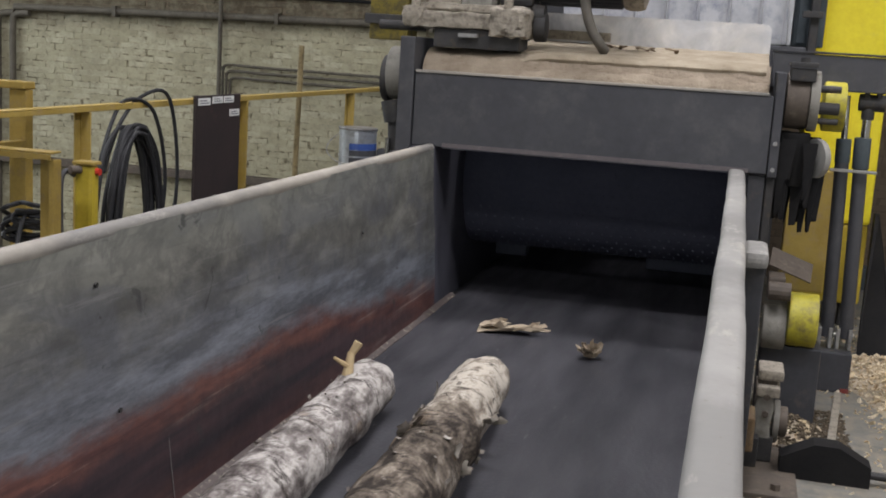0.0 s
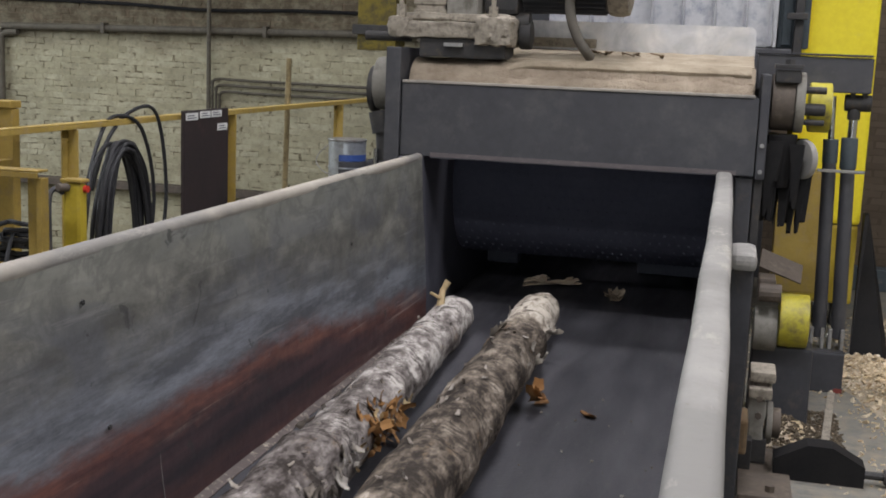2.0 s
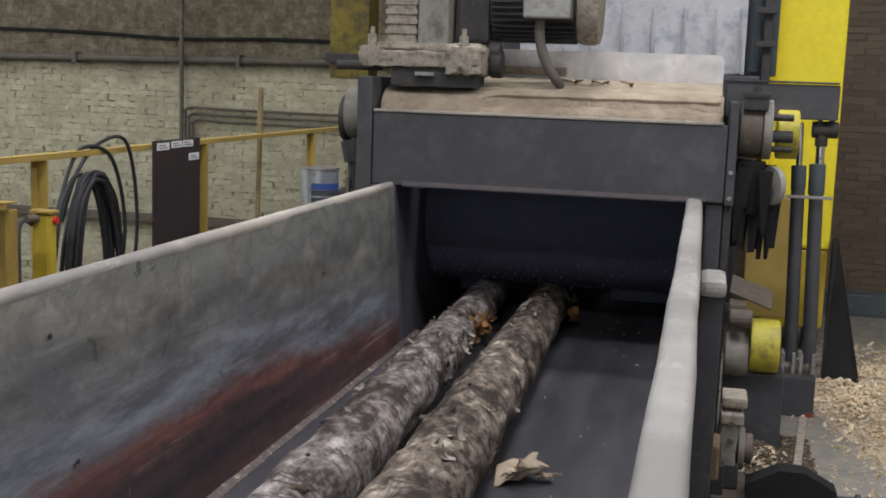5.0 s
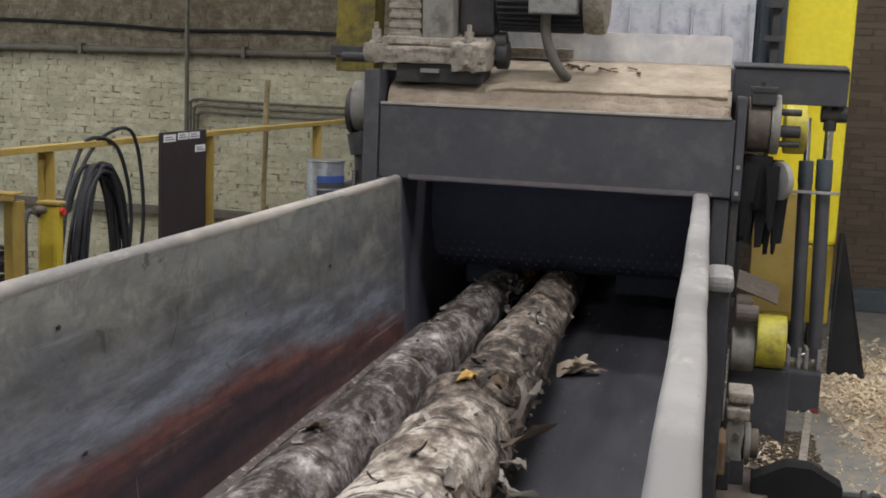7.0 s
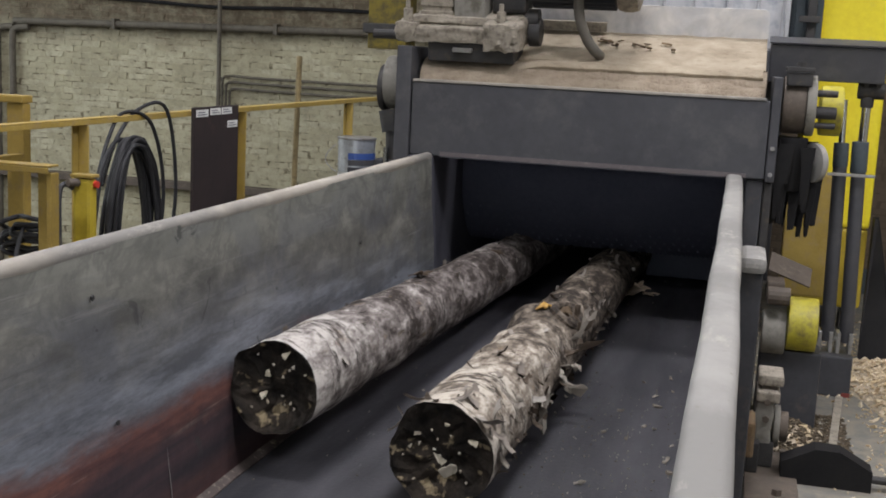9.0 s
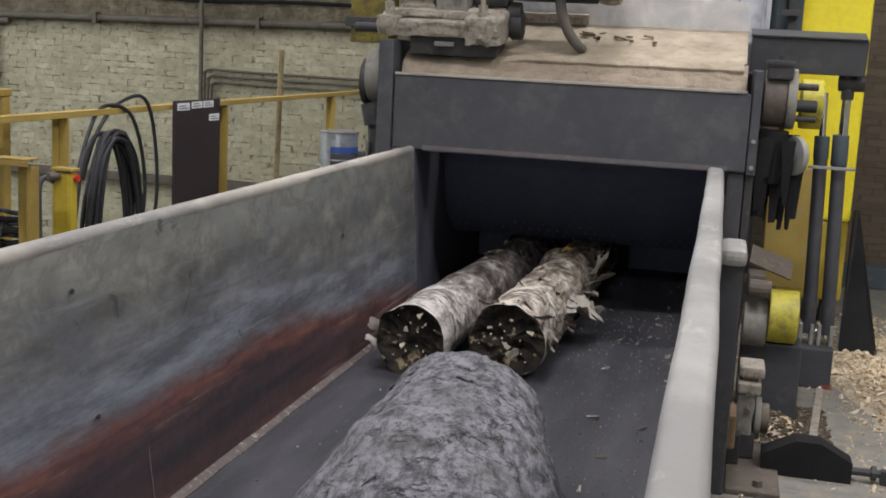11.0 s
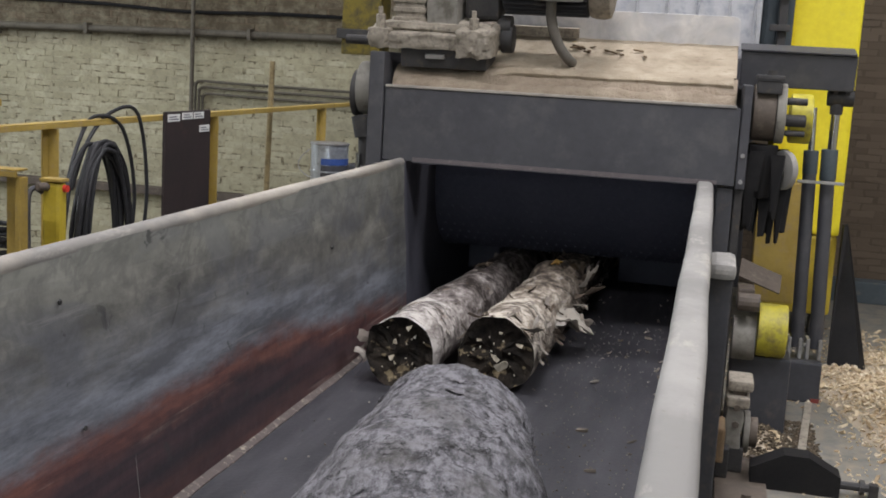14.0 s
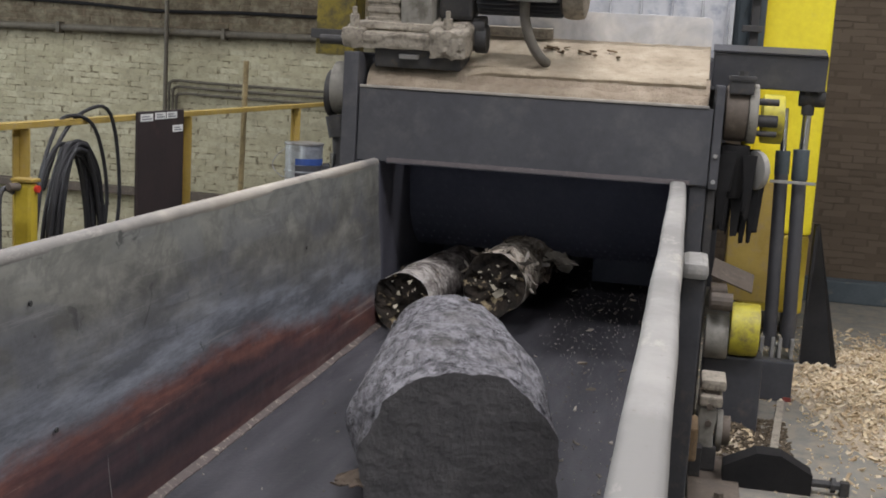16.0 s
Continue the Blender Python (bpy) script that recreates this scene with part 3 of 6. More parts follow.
def infeed_frame():
    f = thing("infeed_frame", -0.63, MOUTH, 0, "grey steel infeed frame with a heavy cross plate over the belt", "machine frame")
    Y = MOUTH
    one("cross_plate", M_GREY, f, box, -1.33, 0.086, Y, Y + 0.05, Z(-0.409), Z(-0.112), 0.004, label="dark grey painted cross plate with scuffs")
    one("plate_edge", M_RIM, f, box, -1.328, 0.07, Y - 0.006, Y + 0.03, Z(-0.1115), Z(-0.1005), 0.003, label="dusty bright top edge")
    one("cheek", M_GREY, f, box, -1.398, -1.334, Y - 0.012, Y + 0.46, 0, Z(0.03), 0.006)
    one("cheek", M_GREY, f, box, 0.09, 0.125, Y - 0.004, Y + 0.46, Z(-0.42), Z(-0.02), 0.006)
    one("cheek_foot", M_GREASE, f, box, 0.09, 0.122, Y + 0.03, Y + 0.46, 0, Z(-0.422), 0.006)
    one("side_post", M_GREY_D, f, box, 0.022, 0.086, Y + 0.02, Y + 0.12, 0, Z(-0.42), 0.006)
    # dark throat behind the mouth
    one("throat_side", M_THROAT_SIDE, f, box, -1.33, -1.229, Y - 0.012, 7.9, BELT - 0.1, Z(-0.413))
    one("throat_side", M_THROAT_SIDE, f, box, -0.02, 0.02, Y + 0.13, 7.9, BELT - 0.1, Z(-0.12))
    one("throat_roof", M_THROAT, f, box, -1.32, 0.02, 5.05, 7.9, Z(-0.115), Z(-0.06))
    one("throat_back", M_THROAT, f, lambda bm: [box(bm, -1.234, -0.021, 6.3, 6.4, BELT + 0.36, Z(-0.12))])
    # plates added to catch light where the gap under the drum goes black
    one("throat_jaw", M_THROAT_FILL, f, lambda bm: [box(bm, -0.43, -0.021, 5.98, 6.08, BELT + 0.004, BELT + 0.355, 0.01)], label="steel side plate added to lighten the gap under the drum")
    one("throat_jaw", M_THROAT_FILL, f, lambda bm: [box(bm, -1.228, -1.06, 5.98, 6.08, BELT + 0.004, BELT + 0.355, 0.01)])
    # unseen back and floor, added to stop hall light leaking under the drum
    one("throat_end", M_THROAT_FILL, f, box, -1.234, -0.021, 7.82, 7.9, BELT - 0.1, Z(-0.12))
    one("throat_floor", M_GREASE, f, box, -1.234, -0.021, 5.9, 7.8, BELT - 0.14, BELT - 0.08)
    for z in (-0.29, -0.39):
        one("bolt", M_STEEL, f, bolt, 0.108, Y - 0.004, Z(z), 0.009)

    one("worn_edge", M_WORN, f, box, -1.20, 0.02, Y - 0.0025, Y - 0.0002, Z(-0.4085), Z(-0.392), label="scuffed reddish lower edge")

    # torn pale lips along the lower edge
    def lip(bm):
        for i in range(60):
            x = -1.2 + 1.16 * i / 59
            h = 0.004 + 0.004 * abs(noise.noise((x * 11, 0, 3)))
            box(bm, x, x + 0.019, Y - 0.003, Y + 0.006, Z(-0.4095) - h, Z(-0.4095))
    one("lower_lip", M_GREY_D, f, lip)

    # tube that carries the swing arm, caked in sawdust
    def tube(bm):
        n, m = 110, 26
        rings = []
        for i in range(n + 1):
            x = -1.322 + (0.066 + 1.322) * i / n
            ring = []
            for j in range(m):
                a = 2 * math.pi * j / m
                top = max(0, math.sin(a))
                r = 0.124 + top * (0.016 * noise.fractal((x * 5, math.cos(a) * 1.5, 0), 1, 2, 4) + 0.008)
                ring.append(bm.verts.new((x, 4.775 + r * math.cos(a), Z(-0.14) + r * math.sin(a))))
            rings.append(ring)
        for a, b in zip(rings, rings[1:]):
            for j in range(m):
                bm.faces.new((a[j], a[(j + 1) % m], b[(j + 1) % m], b[j]))
        bm.faces.new(rings[0])
        bm.faces.new(rings[-1])
    one("pivot_tube", M_TUBE, f, tube, label="wide pivot tube caked in pale brown sawdust", smooth=True)

    def ridge(bm):
        n = 80
        rows = []
        for i in range(n + 1):
            x = -0.95 + 1.0 * i / n
            w = 0.005 * noise.fractal((x * 6, 2, 0), 1, 2, 3) - 0.03 * max(0, 1 - i / 12) ** 2
            rows.append([bm.verts.new((x, 4.775 + dy, Z(-0.14) + dz + w)) for dy, dz in ((-0.068, 0.095), (-0.080, 0.104), (-0.084, 0.114), (-0.076, 0.126), (-0.03, 0.14), (0.05, 0.145), (0.06, 0.11))])
        for a, b in zip(rows, rows[1:]):
            for j in range(4):
                bm.faces.new((a[j], b[j], b[j + 1], a[j + 1]))
                if j == 3:
                    bm.faces.new((a[4], b[4], b[5], a[5]))
                    bm.faces.new((a[5], b[5], b[6], a[6]))
    one("sawdust_ridge", M_SAWDUST, f, ridge, smooth=True)

    def drift(bm):
        n = 90
        rows = []
        for i in range(n + 1):
            x = -1.30 + 1.36 * i / n
            h = 0.03 + 0.022 * noise.fractal((x * 4, 8, 0), 1, 2, 4)
            rows.append([bm.verts.new(p) for p in ((x, Y + 0.031, Z(-0.112)), (x, Y + 0.034, Z(-0.108) + h * 0.3), (x, Y + 0.07, Z(-0.10) + h), (x, Y + 0.13, Z(-0.09) + h))])
        for a, b in zip(rows, rows[1:]):
            for j in range(3):
                bm.faces.new((a[j], b[j], b[j + 1], a[j + 1]))
    one("sawdust_drift", M_TUBE, f, drift, label="drift of sawdust behind the plate edge", smooth=True)

    # bearings on both ends of the tube
    for s, x0 in ((-1, -1.40), (1, 0.132)):
        one("bearing_housing", M_STAINED if s < 0 else M_RUST, f, cyl, (x0, 4.775, Z(-0.125)), (x0 + s * 0.09, 4.775, Z(-0.125)), 0.112, n=28, bevel=0.012, smooth=True)
    one("bearing_cap", M_STAINED, f, cyl, (0.222, 4.775, Z(-0.125)), (0.258, 4.775, Z(-0.125)), 0.118, n=28, bevel=0.006, label="pale worn flange", smooth=True)
    one("bearing_cap", M_GREASE, f, cyl, (-1.49, 4.775, Z(-0.15)), (-1.515, 4.775, Z(-0.15)), 0.10, n=28, bevel=0.006, smooth=True)
    one("clamp_block", M_GREASE, f, lambda bm: [box(bm, 0.14, 0.235, 4.66, 4.80, Z(-0.05), Z(0.0), 0.006), box(bm, 0.135, 0.24, 4.65, 4.81, Z(0.004), Z(0.022), 0.004), cyl(bm, (0.19, 4.7, Z(0.022)), (0.19, 4.7, Z(0.04)), 0.02, n=6)])
    one("stub_shaft", M_GREASE, f, lambda bm: [cyl(bm, (0.262, 4.775, Z(z)), (0.34, 4.775, Z(z)), r, n=14, bevel=0.004) for z, r in ((-0.075, 0.014), (-0.15, 0.024), (-0.2, 0.012))])
    one("coupling", M_YELLOW_D, f, lambda bm: [cyl(bm, (0.285, 4.93, Z(-0.145)), (0.372, 4.93, Z(-0.145)), 0.10, n=26, bevel=0.012)], label="bright yellow coupling guard", smooth=True)
    one("pale_disc", M_RIM_GREY, f, lambda bm: [cyl(bm, (0.262, 4.75, Z(-0.345)), (0.285, 4.765, Z(-0.345)), 0.078, n=26, bevel=0.006)], label="pale grey plastic disc", smooth=True)
    one("lower_bracket", M_RUBBER, f, lambda bm: [cyl(bm, (0.19, 4.74, Z(-0.46)), (0.185, 4.74, Z(-0.25)), 0.035, 0.06, n=14, bevel=0.008), box(bm, 0.132, 0.175, 4.70, 4.9, Z(-0.40), Z(-0.25), 0.015)], smooth=True)

    # greasy rubber rags hanging under the bearing
    rnd = random.Random(4)

    def rag(bm):
        for i in range(1):
            x, y = 0.13 + 0.17 * rnd.random(), 4.66 + 0.25 * rnd.random()
            top, bot = Z(-0.27 - 0.08 * rnd.random()), Z(-0.42 - 0.24 * rnd.random() ** 1.6)
            w = 0.012 + 0.028 * rnd.random()
            a = [bm.verts.new((x + dx, y + dy, top)) for dx, dy in ((-w, 0), (w, 0), (w, 0.012), (-w, 0.012))]
            b = [bm.verts.new((x + dx * 0.2 + 0.02 * rnd.random() - 0.012, y + dy, bot + 0.02 * rnd.random())) for dx, dy in ((-w, 0), (w, 0), (w, 0.01), (-w, 0.01))]
            for j in range(4):
                bm.faces.new((a[j], a[(j + 1) % 4], b[(j + 1) % 4], b[j]))
            bm.faces.new(a)
            bm.faces.new(b)
    for i in range(38):
        one("rubber_flap", M_RUBBER, f, rag, label="torn black rubber flap")
    # hydraulic fittings below the other bearing
    one("fitting", M_GREASE, f, lambda bm: [cyl(bm, (-1.47, 4.74, Z(-0.24)), (-1.45, 4.74, Z(-0.33)), 0.05, n=16), cyl(bm, (-1.45, 4.74, Z(-0.33)), (-1.44, 4.74, Z(-0.5)), 0.035, n=16)], smooth=True)
    one("fitting", M_CHROME, f, lambda bm: [cyl(bm, (-1.47, 4.70, Z(-0.40)), (-1.47, 4.70, Z(-0.56)), 0.012, n=10)])
    one("fitting_arm", M_GREY_D, f, box, -1.52, -1.40, 4.70, 4.80, Z(-0.6), Z(-0.45), 0.01)


def feed_drum():
    d = thing("feed_drum", 0, 0, 0, "dark toothed feed drum deep in the machine throat", "feed drum")
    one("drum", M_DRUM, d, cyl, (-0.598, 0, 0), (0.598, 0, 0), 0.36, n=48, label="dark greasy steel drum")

    def teeth(bm):
        for i in range(44):
            a = 2 * math.pi * i / 44
            for j in range(27):
                x = -0.58 + 0.043 * j + (0.0215 if i % 2 else 0)
                y, z = math.cos(a), math.sin(a)
                cyl(bm, (x, 0.355 * y, 0.355 * z), (x, 0.365 * y, 0.365 * z), 0.007, 0.005, n=5)
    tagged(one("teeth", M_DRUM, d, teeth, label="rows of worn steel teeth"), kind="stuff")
    one("shaft", M_STEEL, d, cyl, (-0.64, 0, 0), (0.64, 0, 0), 0.05, n=16)
    return d


def swing_arm():
    """All that rises on the pivot tube; built round the tube's axis."""
    a = thing("swing_arm", 0, 0, 0, "swing arm with a dusty motor, clear guard and grey side beam", "machine arm")
    P = Vector((-0.63, 4.775, Z(-0.14)))

    def at(x, y, z):
        return Vector((x, y, z)) - P

    def b(name, mat, x0, x1, y0, y1, z0, z1, bev=0.005, parent=a, label="", lumpy=0.0):
        bm = bmesh.new()
        box(bm, x0 - P.x, x1 - P.x, y0 - P.y, y1 - P.y, Z(z0) - P.z, Z(z1) - P.z, bev)
        if lumpy:
            bmesh.ops.triangulate(bm, faces=bm.faces[:])
            for n in range(3):
                bmesh.ops.subdivide_edges(bm, edges=[e for e in bm.edges if e.calc_length() > 0.022], cuts=1)
                bmesh.ops.triangulate(bm, faces=[f for f in bm.faces if len(f.verts) > 3])
            for v in bm.verts:
                n = noise.noise_vector((v.co.x * 26, v.co.y * 26, v.co.z * 26)) + 0.6 * noise.noise_vector((v.co.x * 60, v.co.y * 60, v.co.z * 60))
                v.co += Vector((n.x, n.y, n.z)) * lumpy
        return part(name, bm, mat, parent, label, smooth=bool(lumpy))

    # deck sloping up from the tube to the guard, with loose chips on it
    def deck(bm):
        n = 40
        rows = []
        for i in range(n + 1):
            x = -0.98 + 1.04 * i / n
            row = []
            for j in range(9):
                v = j / 8
                y = 4.79 + 0.46 * v
                z = Z(0.0) + 0.055 * v + 0.006 * noise.fractal((x * 9, y * 9, 0), 1, 2, 4)
                row.append(bm.verts.new(at(x, y, z)))
            rows.append(row)
        for r0, r1 in zip(rows, rows[1:]):
            for j in range(8):
                bm.faces.new((r0[j], r1[j], r1[j + 1], r0[j + 1]))
        ret = bmesh.ops.extrude_face_region(bm, geom=bm.faces[:])
        for v in ret["geom"]:
            if isinstance(v, bmesh.types.BMVert):
                v.co.z -= 0.03
    deck_ob = one("deck", M_SAWDUST, a, deck, label="deck covered in pale sawdust", smooth=True)

    def bits(bm):
        rnd = random.Random(9)
        for i in range(13):
            x = -0.62 + 0.42 * rnd.random() ** 1.3
            v = min(1, max(0.2, 0.62 + 0.25 * (rnd.random() - 0.5) - 0.4 * (x + 0.4)))
            y, z = 4.80 + 0.35 * v, Z(0.013) + 0.042 * v
            m = Matrix.Translation(at(x, y, z)) @ Euler((0.3 * rnd.random(), 0.3 * rnd.random(), 3 * rnd.random())).to_matrix().to_4x4()
            box(bm, -0.03 * rnd.random() - 0.006, 0.03 * rnd.random() + 0.006, -0.005 - 0.005 * rnd.random(), 0.005, -0.002, 0.003, m=m)
    tagged(one("bark_litter", M_DARK_BIT, deck_ob, bits), kind="stuff")

    # rounded guard sheet
    def guard(bm):
        x0, x1, z0, z1, r = -0.98, 0.062, 0.03, 0.175, 0.03
        prof = [(x0, z0), (x1, z0)]
        prof += [(x1 - r + r * math.cos(k * math.pi / 12), z1 - r + r * math.sin(k * math.pi / 12)) for k in range(7)]
        prof += [(x0, z1)]
        f0 = bm.faces.new([bm.verts.new(at(x, 5.22, Z(z))) for x, z in prof])
        ret = bmesh.ops.extrude_face_region(bm, geom=[f0])
        for v in ret["geom"]:
            if isinstance(v, bmesh.types.BMVert):
                v.co.y += 0.008
    one("guard", M_GUARD, a, guard, label="dusty clear plastic guard sheet with rounded corners")
    one("guard_rail", M_DUSTY, a, lambda bm: [box(bm, *(v for p in zip(at(-0.93, 5.17, Z(0.06)), at(-0.62, 5.20, Z(0.10))) for v in p))])

    # side beam with rod eye
    one("side_beam", M_GREY, a, lambda bm: [box(bm, *(v for p in zip(at(0.075, 5.06, Z(-0.085)), at(0.535, 5.18, Z(0.06))) for v in p), 0.006)], label="dark grey box beam")
    one("beam_cap", M_GREY_D, a, lambda bm: [box(bm, *(v for p in zip(at(0.07, 5.05, Z(0.064)), at(0.53, 5.185, Z(0.072))) for v in p), 0.002)])
    one("rod_eye", M_GREASE, a, lambda bm: [cyl(bm, at(0.44, 5.12, Z(-0.125)), at(0.545, 5.12, Z(-0.125)), 0.035, n=18, bevel=0.005), box(bm, *(v for p in zip(at(0.46, 5.09, Z(-0.13)), at(0.478, 5.15, Z(-0.08))) for v in p)), box(bm, *(v for p in zip(at(0.508, 5.09, Z(-0.13)), at(0.526, 5.15, Z(-0.08))) for v in p))], smooth=True)

    # gearbox base on the left of the tube, with columns and bolts
    base = b("gearbox_base", M_DUSTY, -1.37, -0.95, 4.66, 4.90, 0.075, 0.14, 0.012, label="sawdust-caked gearbox base", lumpy=0.008)
    b("base_block", M_DUSTY, -1.05, -0.90, 4.64, 4.90, 0.05, 0.165, 0.014, lumpy=0.012)
    b("base_block", M_DUSTY, -1.42, -1.33, 4.65, 4.88, 0.075, 0.155, 0.014, lumpy=0.012)
    b("base_block", M_DUSTY, -1.36, -0.92, 4.70, 4.90, 0.143, 0.175, 0.012, lumpy=0.010)
    b("foot", M_GREASE, -1.29, -0.93, 4.68, 4.88, -0.005, 0.074, 0.006)
    one("clamp", M_STEEL, base, lambda bm: [box(bm, *(v for p in zip(at(-1.18, 4.655, Z(0.04)), at(-1.10, 4.676, Z(0.055))) for v in p))])
    b("column", M_DUSTY, -1.33, -1.20, 4.74, 4.90, 0.15, 0.95, 0.01)
    b("column", M_STAINED, -1.19, -1.06, 4.72, 4.88, 0.15, 0.95, 0.01, label="worn steel column")
    for i in range(14):
        b("fin", M_DUSTY, -1.335, -1.195, 4.735, 4.745, 0.17 + 0.04 * i, 0.19 + 0.04 * i, 0.002)
    for x in (-0.985, -1.375):
        one("bolt", M_DUSTY, base, lambda bm: [cyl(bm, at(x, 4.69, Z(0.155)), at(x, 4.69, Z(0.205)), 0.02, n=6), cyl(bm, at(x, 4.69, Z(0.20)), at(x, 4.69, Z(0.235)), 0.01, n=8)])
    b("adapter", M_GREASE, -1.05, -0.905, 4.80, 4.98, 0.18, 0.56, 0.02)
    one("hub", M_GREASE, a, lambda bm: [cyl(bm, at(-0.90, 4.86, Z(0.10)), at(-0.85, 4.86, Z(0.10)), 0.06, n=18, bevel=0.008), cyl(bm, at(-0.95, 4.86, Z(0.15)), at(-0.86, 4.86, Z(0.15)), 0.045, n=18)], smooth=True)
    one("side_pin", M_GREASE, a, lambda bm: [cyl(bm, at(-1.56, 4.8, Z(0.075)), at(-1.36, 4.8, Z(0.075)), 0.02, n=12)])

    # electric motor, axis along the tube
    motor = one("motor", M_GREASE, a, cyl, at(-0.90, 4.92, Z(0.355)), at(-0.50, 4.92, Z(0.355)), 0.145, n=32, bevel=0.01, label="ribbed dark electric motor", smooth=True)
    for i in range(38):
        an = 2 * math.pi * i / 38
        c, s = math.cos(an), math.sin(an)
        one("cooling_fin", M_GREY_D, motor, lambda bm: box(bm, -0.17, 0.17, 0.14, 0.163, -0.0025, 0.0025, m=Matrix.Translation(at(-0.72, 4.92, Z(0.355))) @ Matrix.Rotation(an, 4, "X")))
    one("fan_cover", M_DUSTY, motor, cyl, at(-0.545, 4.92, Z(0.355)), at(-0.45, 4.92, Z(0.355)), 0.166, n=32, bevel=0.03, label="dusty rounded fan cover", smooth=True)
    tb = b("terminal_box", M_STEEL, -0.75, -0.555, 4.70, 4.80, 0.285, 0.42, 0.008, motor, "grey metal terminal box")
    pts = [at(-0.685, 4.76, Z(0.29)), at(-0.685, 4.76, Z(0.22)), at(-0.67, 4.765, Z(0.15)), at(-0.645, 4.775, Z(0.09)), at(-0.615, 4.79, Z(0.045)), at(-0.60, 4.83, Z(0.02))]
    one("cable", M_CABLE, a, sweep, pts, 0.021, 12, label="thick grey power cable", smooth=True)
    a.location = P
    return a


def chipper():
    c = thing("chipper", 0, 6.0, LOW, "tall chipper with a blue-grey hood and a bright yellow side guard", "machine")
    one("body", M_GREY_D, c, box, -1.40, 0.24, 7.95, 10.6, LOW, Z(0.35), 0.01)
    one("body", M_GREY_D, c, box, -1.40, 0.24, 5.85, 7.94, Z(-0.05), Z(0.1), 0.01)
    hood = one("hood", M_HOOD, c, box, -0.95, 0.165, 5.90, 7.6, Z(0.102), Z(1.6), 0.01, label="blue-grey sheet hood with slanted ribs")

    def rib(bm, x):
        vs = [bm.verts.new(p) for p in ((x, 5.896, Z(0.11)), (x + 0.02, 5.80, Z(0.11)), (x + 0.03, 5.896, Z(0.11)), (x + 0.008, 5.896, Z(0.42)), (x + 0.012, 5.89, Z(0.42)), (x + 0.016, 5.896, Z(0.42)))]
        for q in ((0, 1, 4, 3), (1, 2, 5, 4), (0, 2, 1), (3, 4, 5), (0, 3, 5, 2)):
            bm.faces.new([vs[k] for k in q])
    for x in (-0.75, -0.60, -0.45, -0.30, -0.15, 0.0, 0.12):
        one("rib", M_HOOD, hood, rib, x)
    one("side_panel", M_BEAM, c, lambda bm: [box(bm, 0.17, 0.32, 6.0, 6.18, Z(0.105), Z(1.6), 0.004), box(bm, 0.19, 0.235, 5.97, 5.998, Z(0.12), Z(1.6), 0.004)], label="dark slate side panel with a folded strip")
    one("frame_post", M_GREASE, c, lambda bm: [box(bm, 0.245, 0.285, 5.9, 6.0, Z(-0.1), Z(1.6), 0.004), box(bm, 0.205, 0.30, 5.86, 5.9, Z(0.24), Z(0.27), 0.003), box(bm, 0.205, 0.30, 5.86, 5.9, Z(0.40), Z(0.43), 0.003)])
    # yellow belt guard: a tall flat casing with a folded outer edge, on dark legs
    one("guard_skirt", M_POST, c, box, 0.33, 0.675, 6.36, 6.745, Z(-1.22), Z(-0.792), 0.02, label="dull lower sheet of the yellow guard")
    one("side_guard", M_YELLOW, c, lambda bm: [box(bm, 0.325, 0.68, 6.35, 6.75, Z(-0.79), Z(1.6), 0.02)], label="tall bright yellow sheet-metal side guard")
    one("guard_lip", M_YELLOW, c, lambda bm: [box(bm, 0.29, 0.322, 6.2, 6.75, Z(-0.55), Z(1.6), 0.008)])
    # takes the duller rail paint so that the colour carries its shade
    one("lower_guard", M_RAIL, c, box, 0.24, 0.46, 6.05, 6.19, Z(-1.12), Z(-0.50), 0.01, label="lower yellow guard, its shade put into a duller orange-yellow")
    one("seam_plate", M_YELLOW, c, box, 0.33, 0.675, 6.34, 6.349, Z(-0.02), Z(0.0), 0.002)

    def skirt(bm):
        lo = [(0.62, 5.7), (0.76, 5.55), (0.80, 5.7), (0.64, 5.9)]
        hi = [(0.69, 6.25), (0.71, 6.25), (0.72, 6.35), (0.69, 6.35)]
        a = [bm.verts.new((x, y, Z(-1.349))) for x, y in lo]
        b = [bm.verts.new((x, y, Z(-0.72))) for x, y in hi]
        for j in range(4):
            bm.faces.new((a[j], a[(j + 1) % 4], b[(j + 1) % 4], b[j]))
        bm.faces.new(a)
        bm.faces.new(b)
    one("rubber_skirt", M_RUBBER, c, skirt, label="black rubber skirt reaching to the floor")
    for x in (0.36, 0.58):
        one("guard_leg", M_GREASE, c, box, x, x + 0.08, 6.4, 6.5, 0, Z(-1.215))


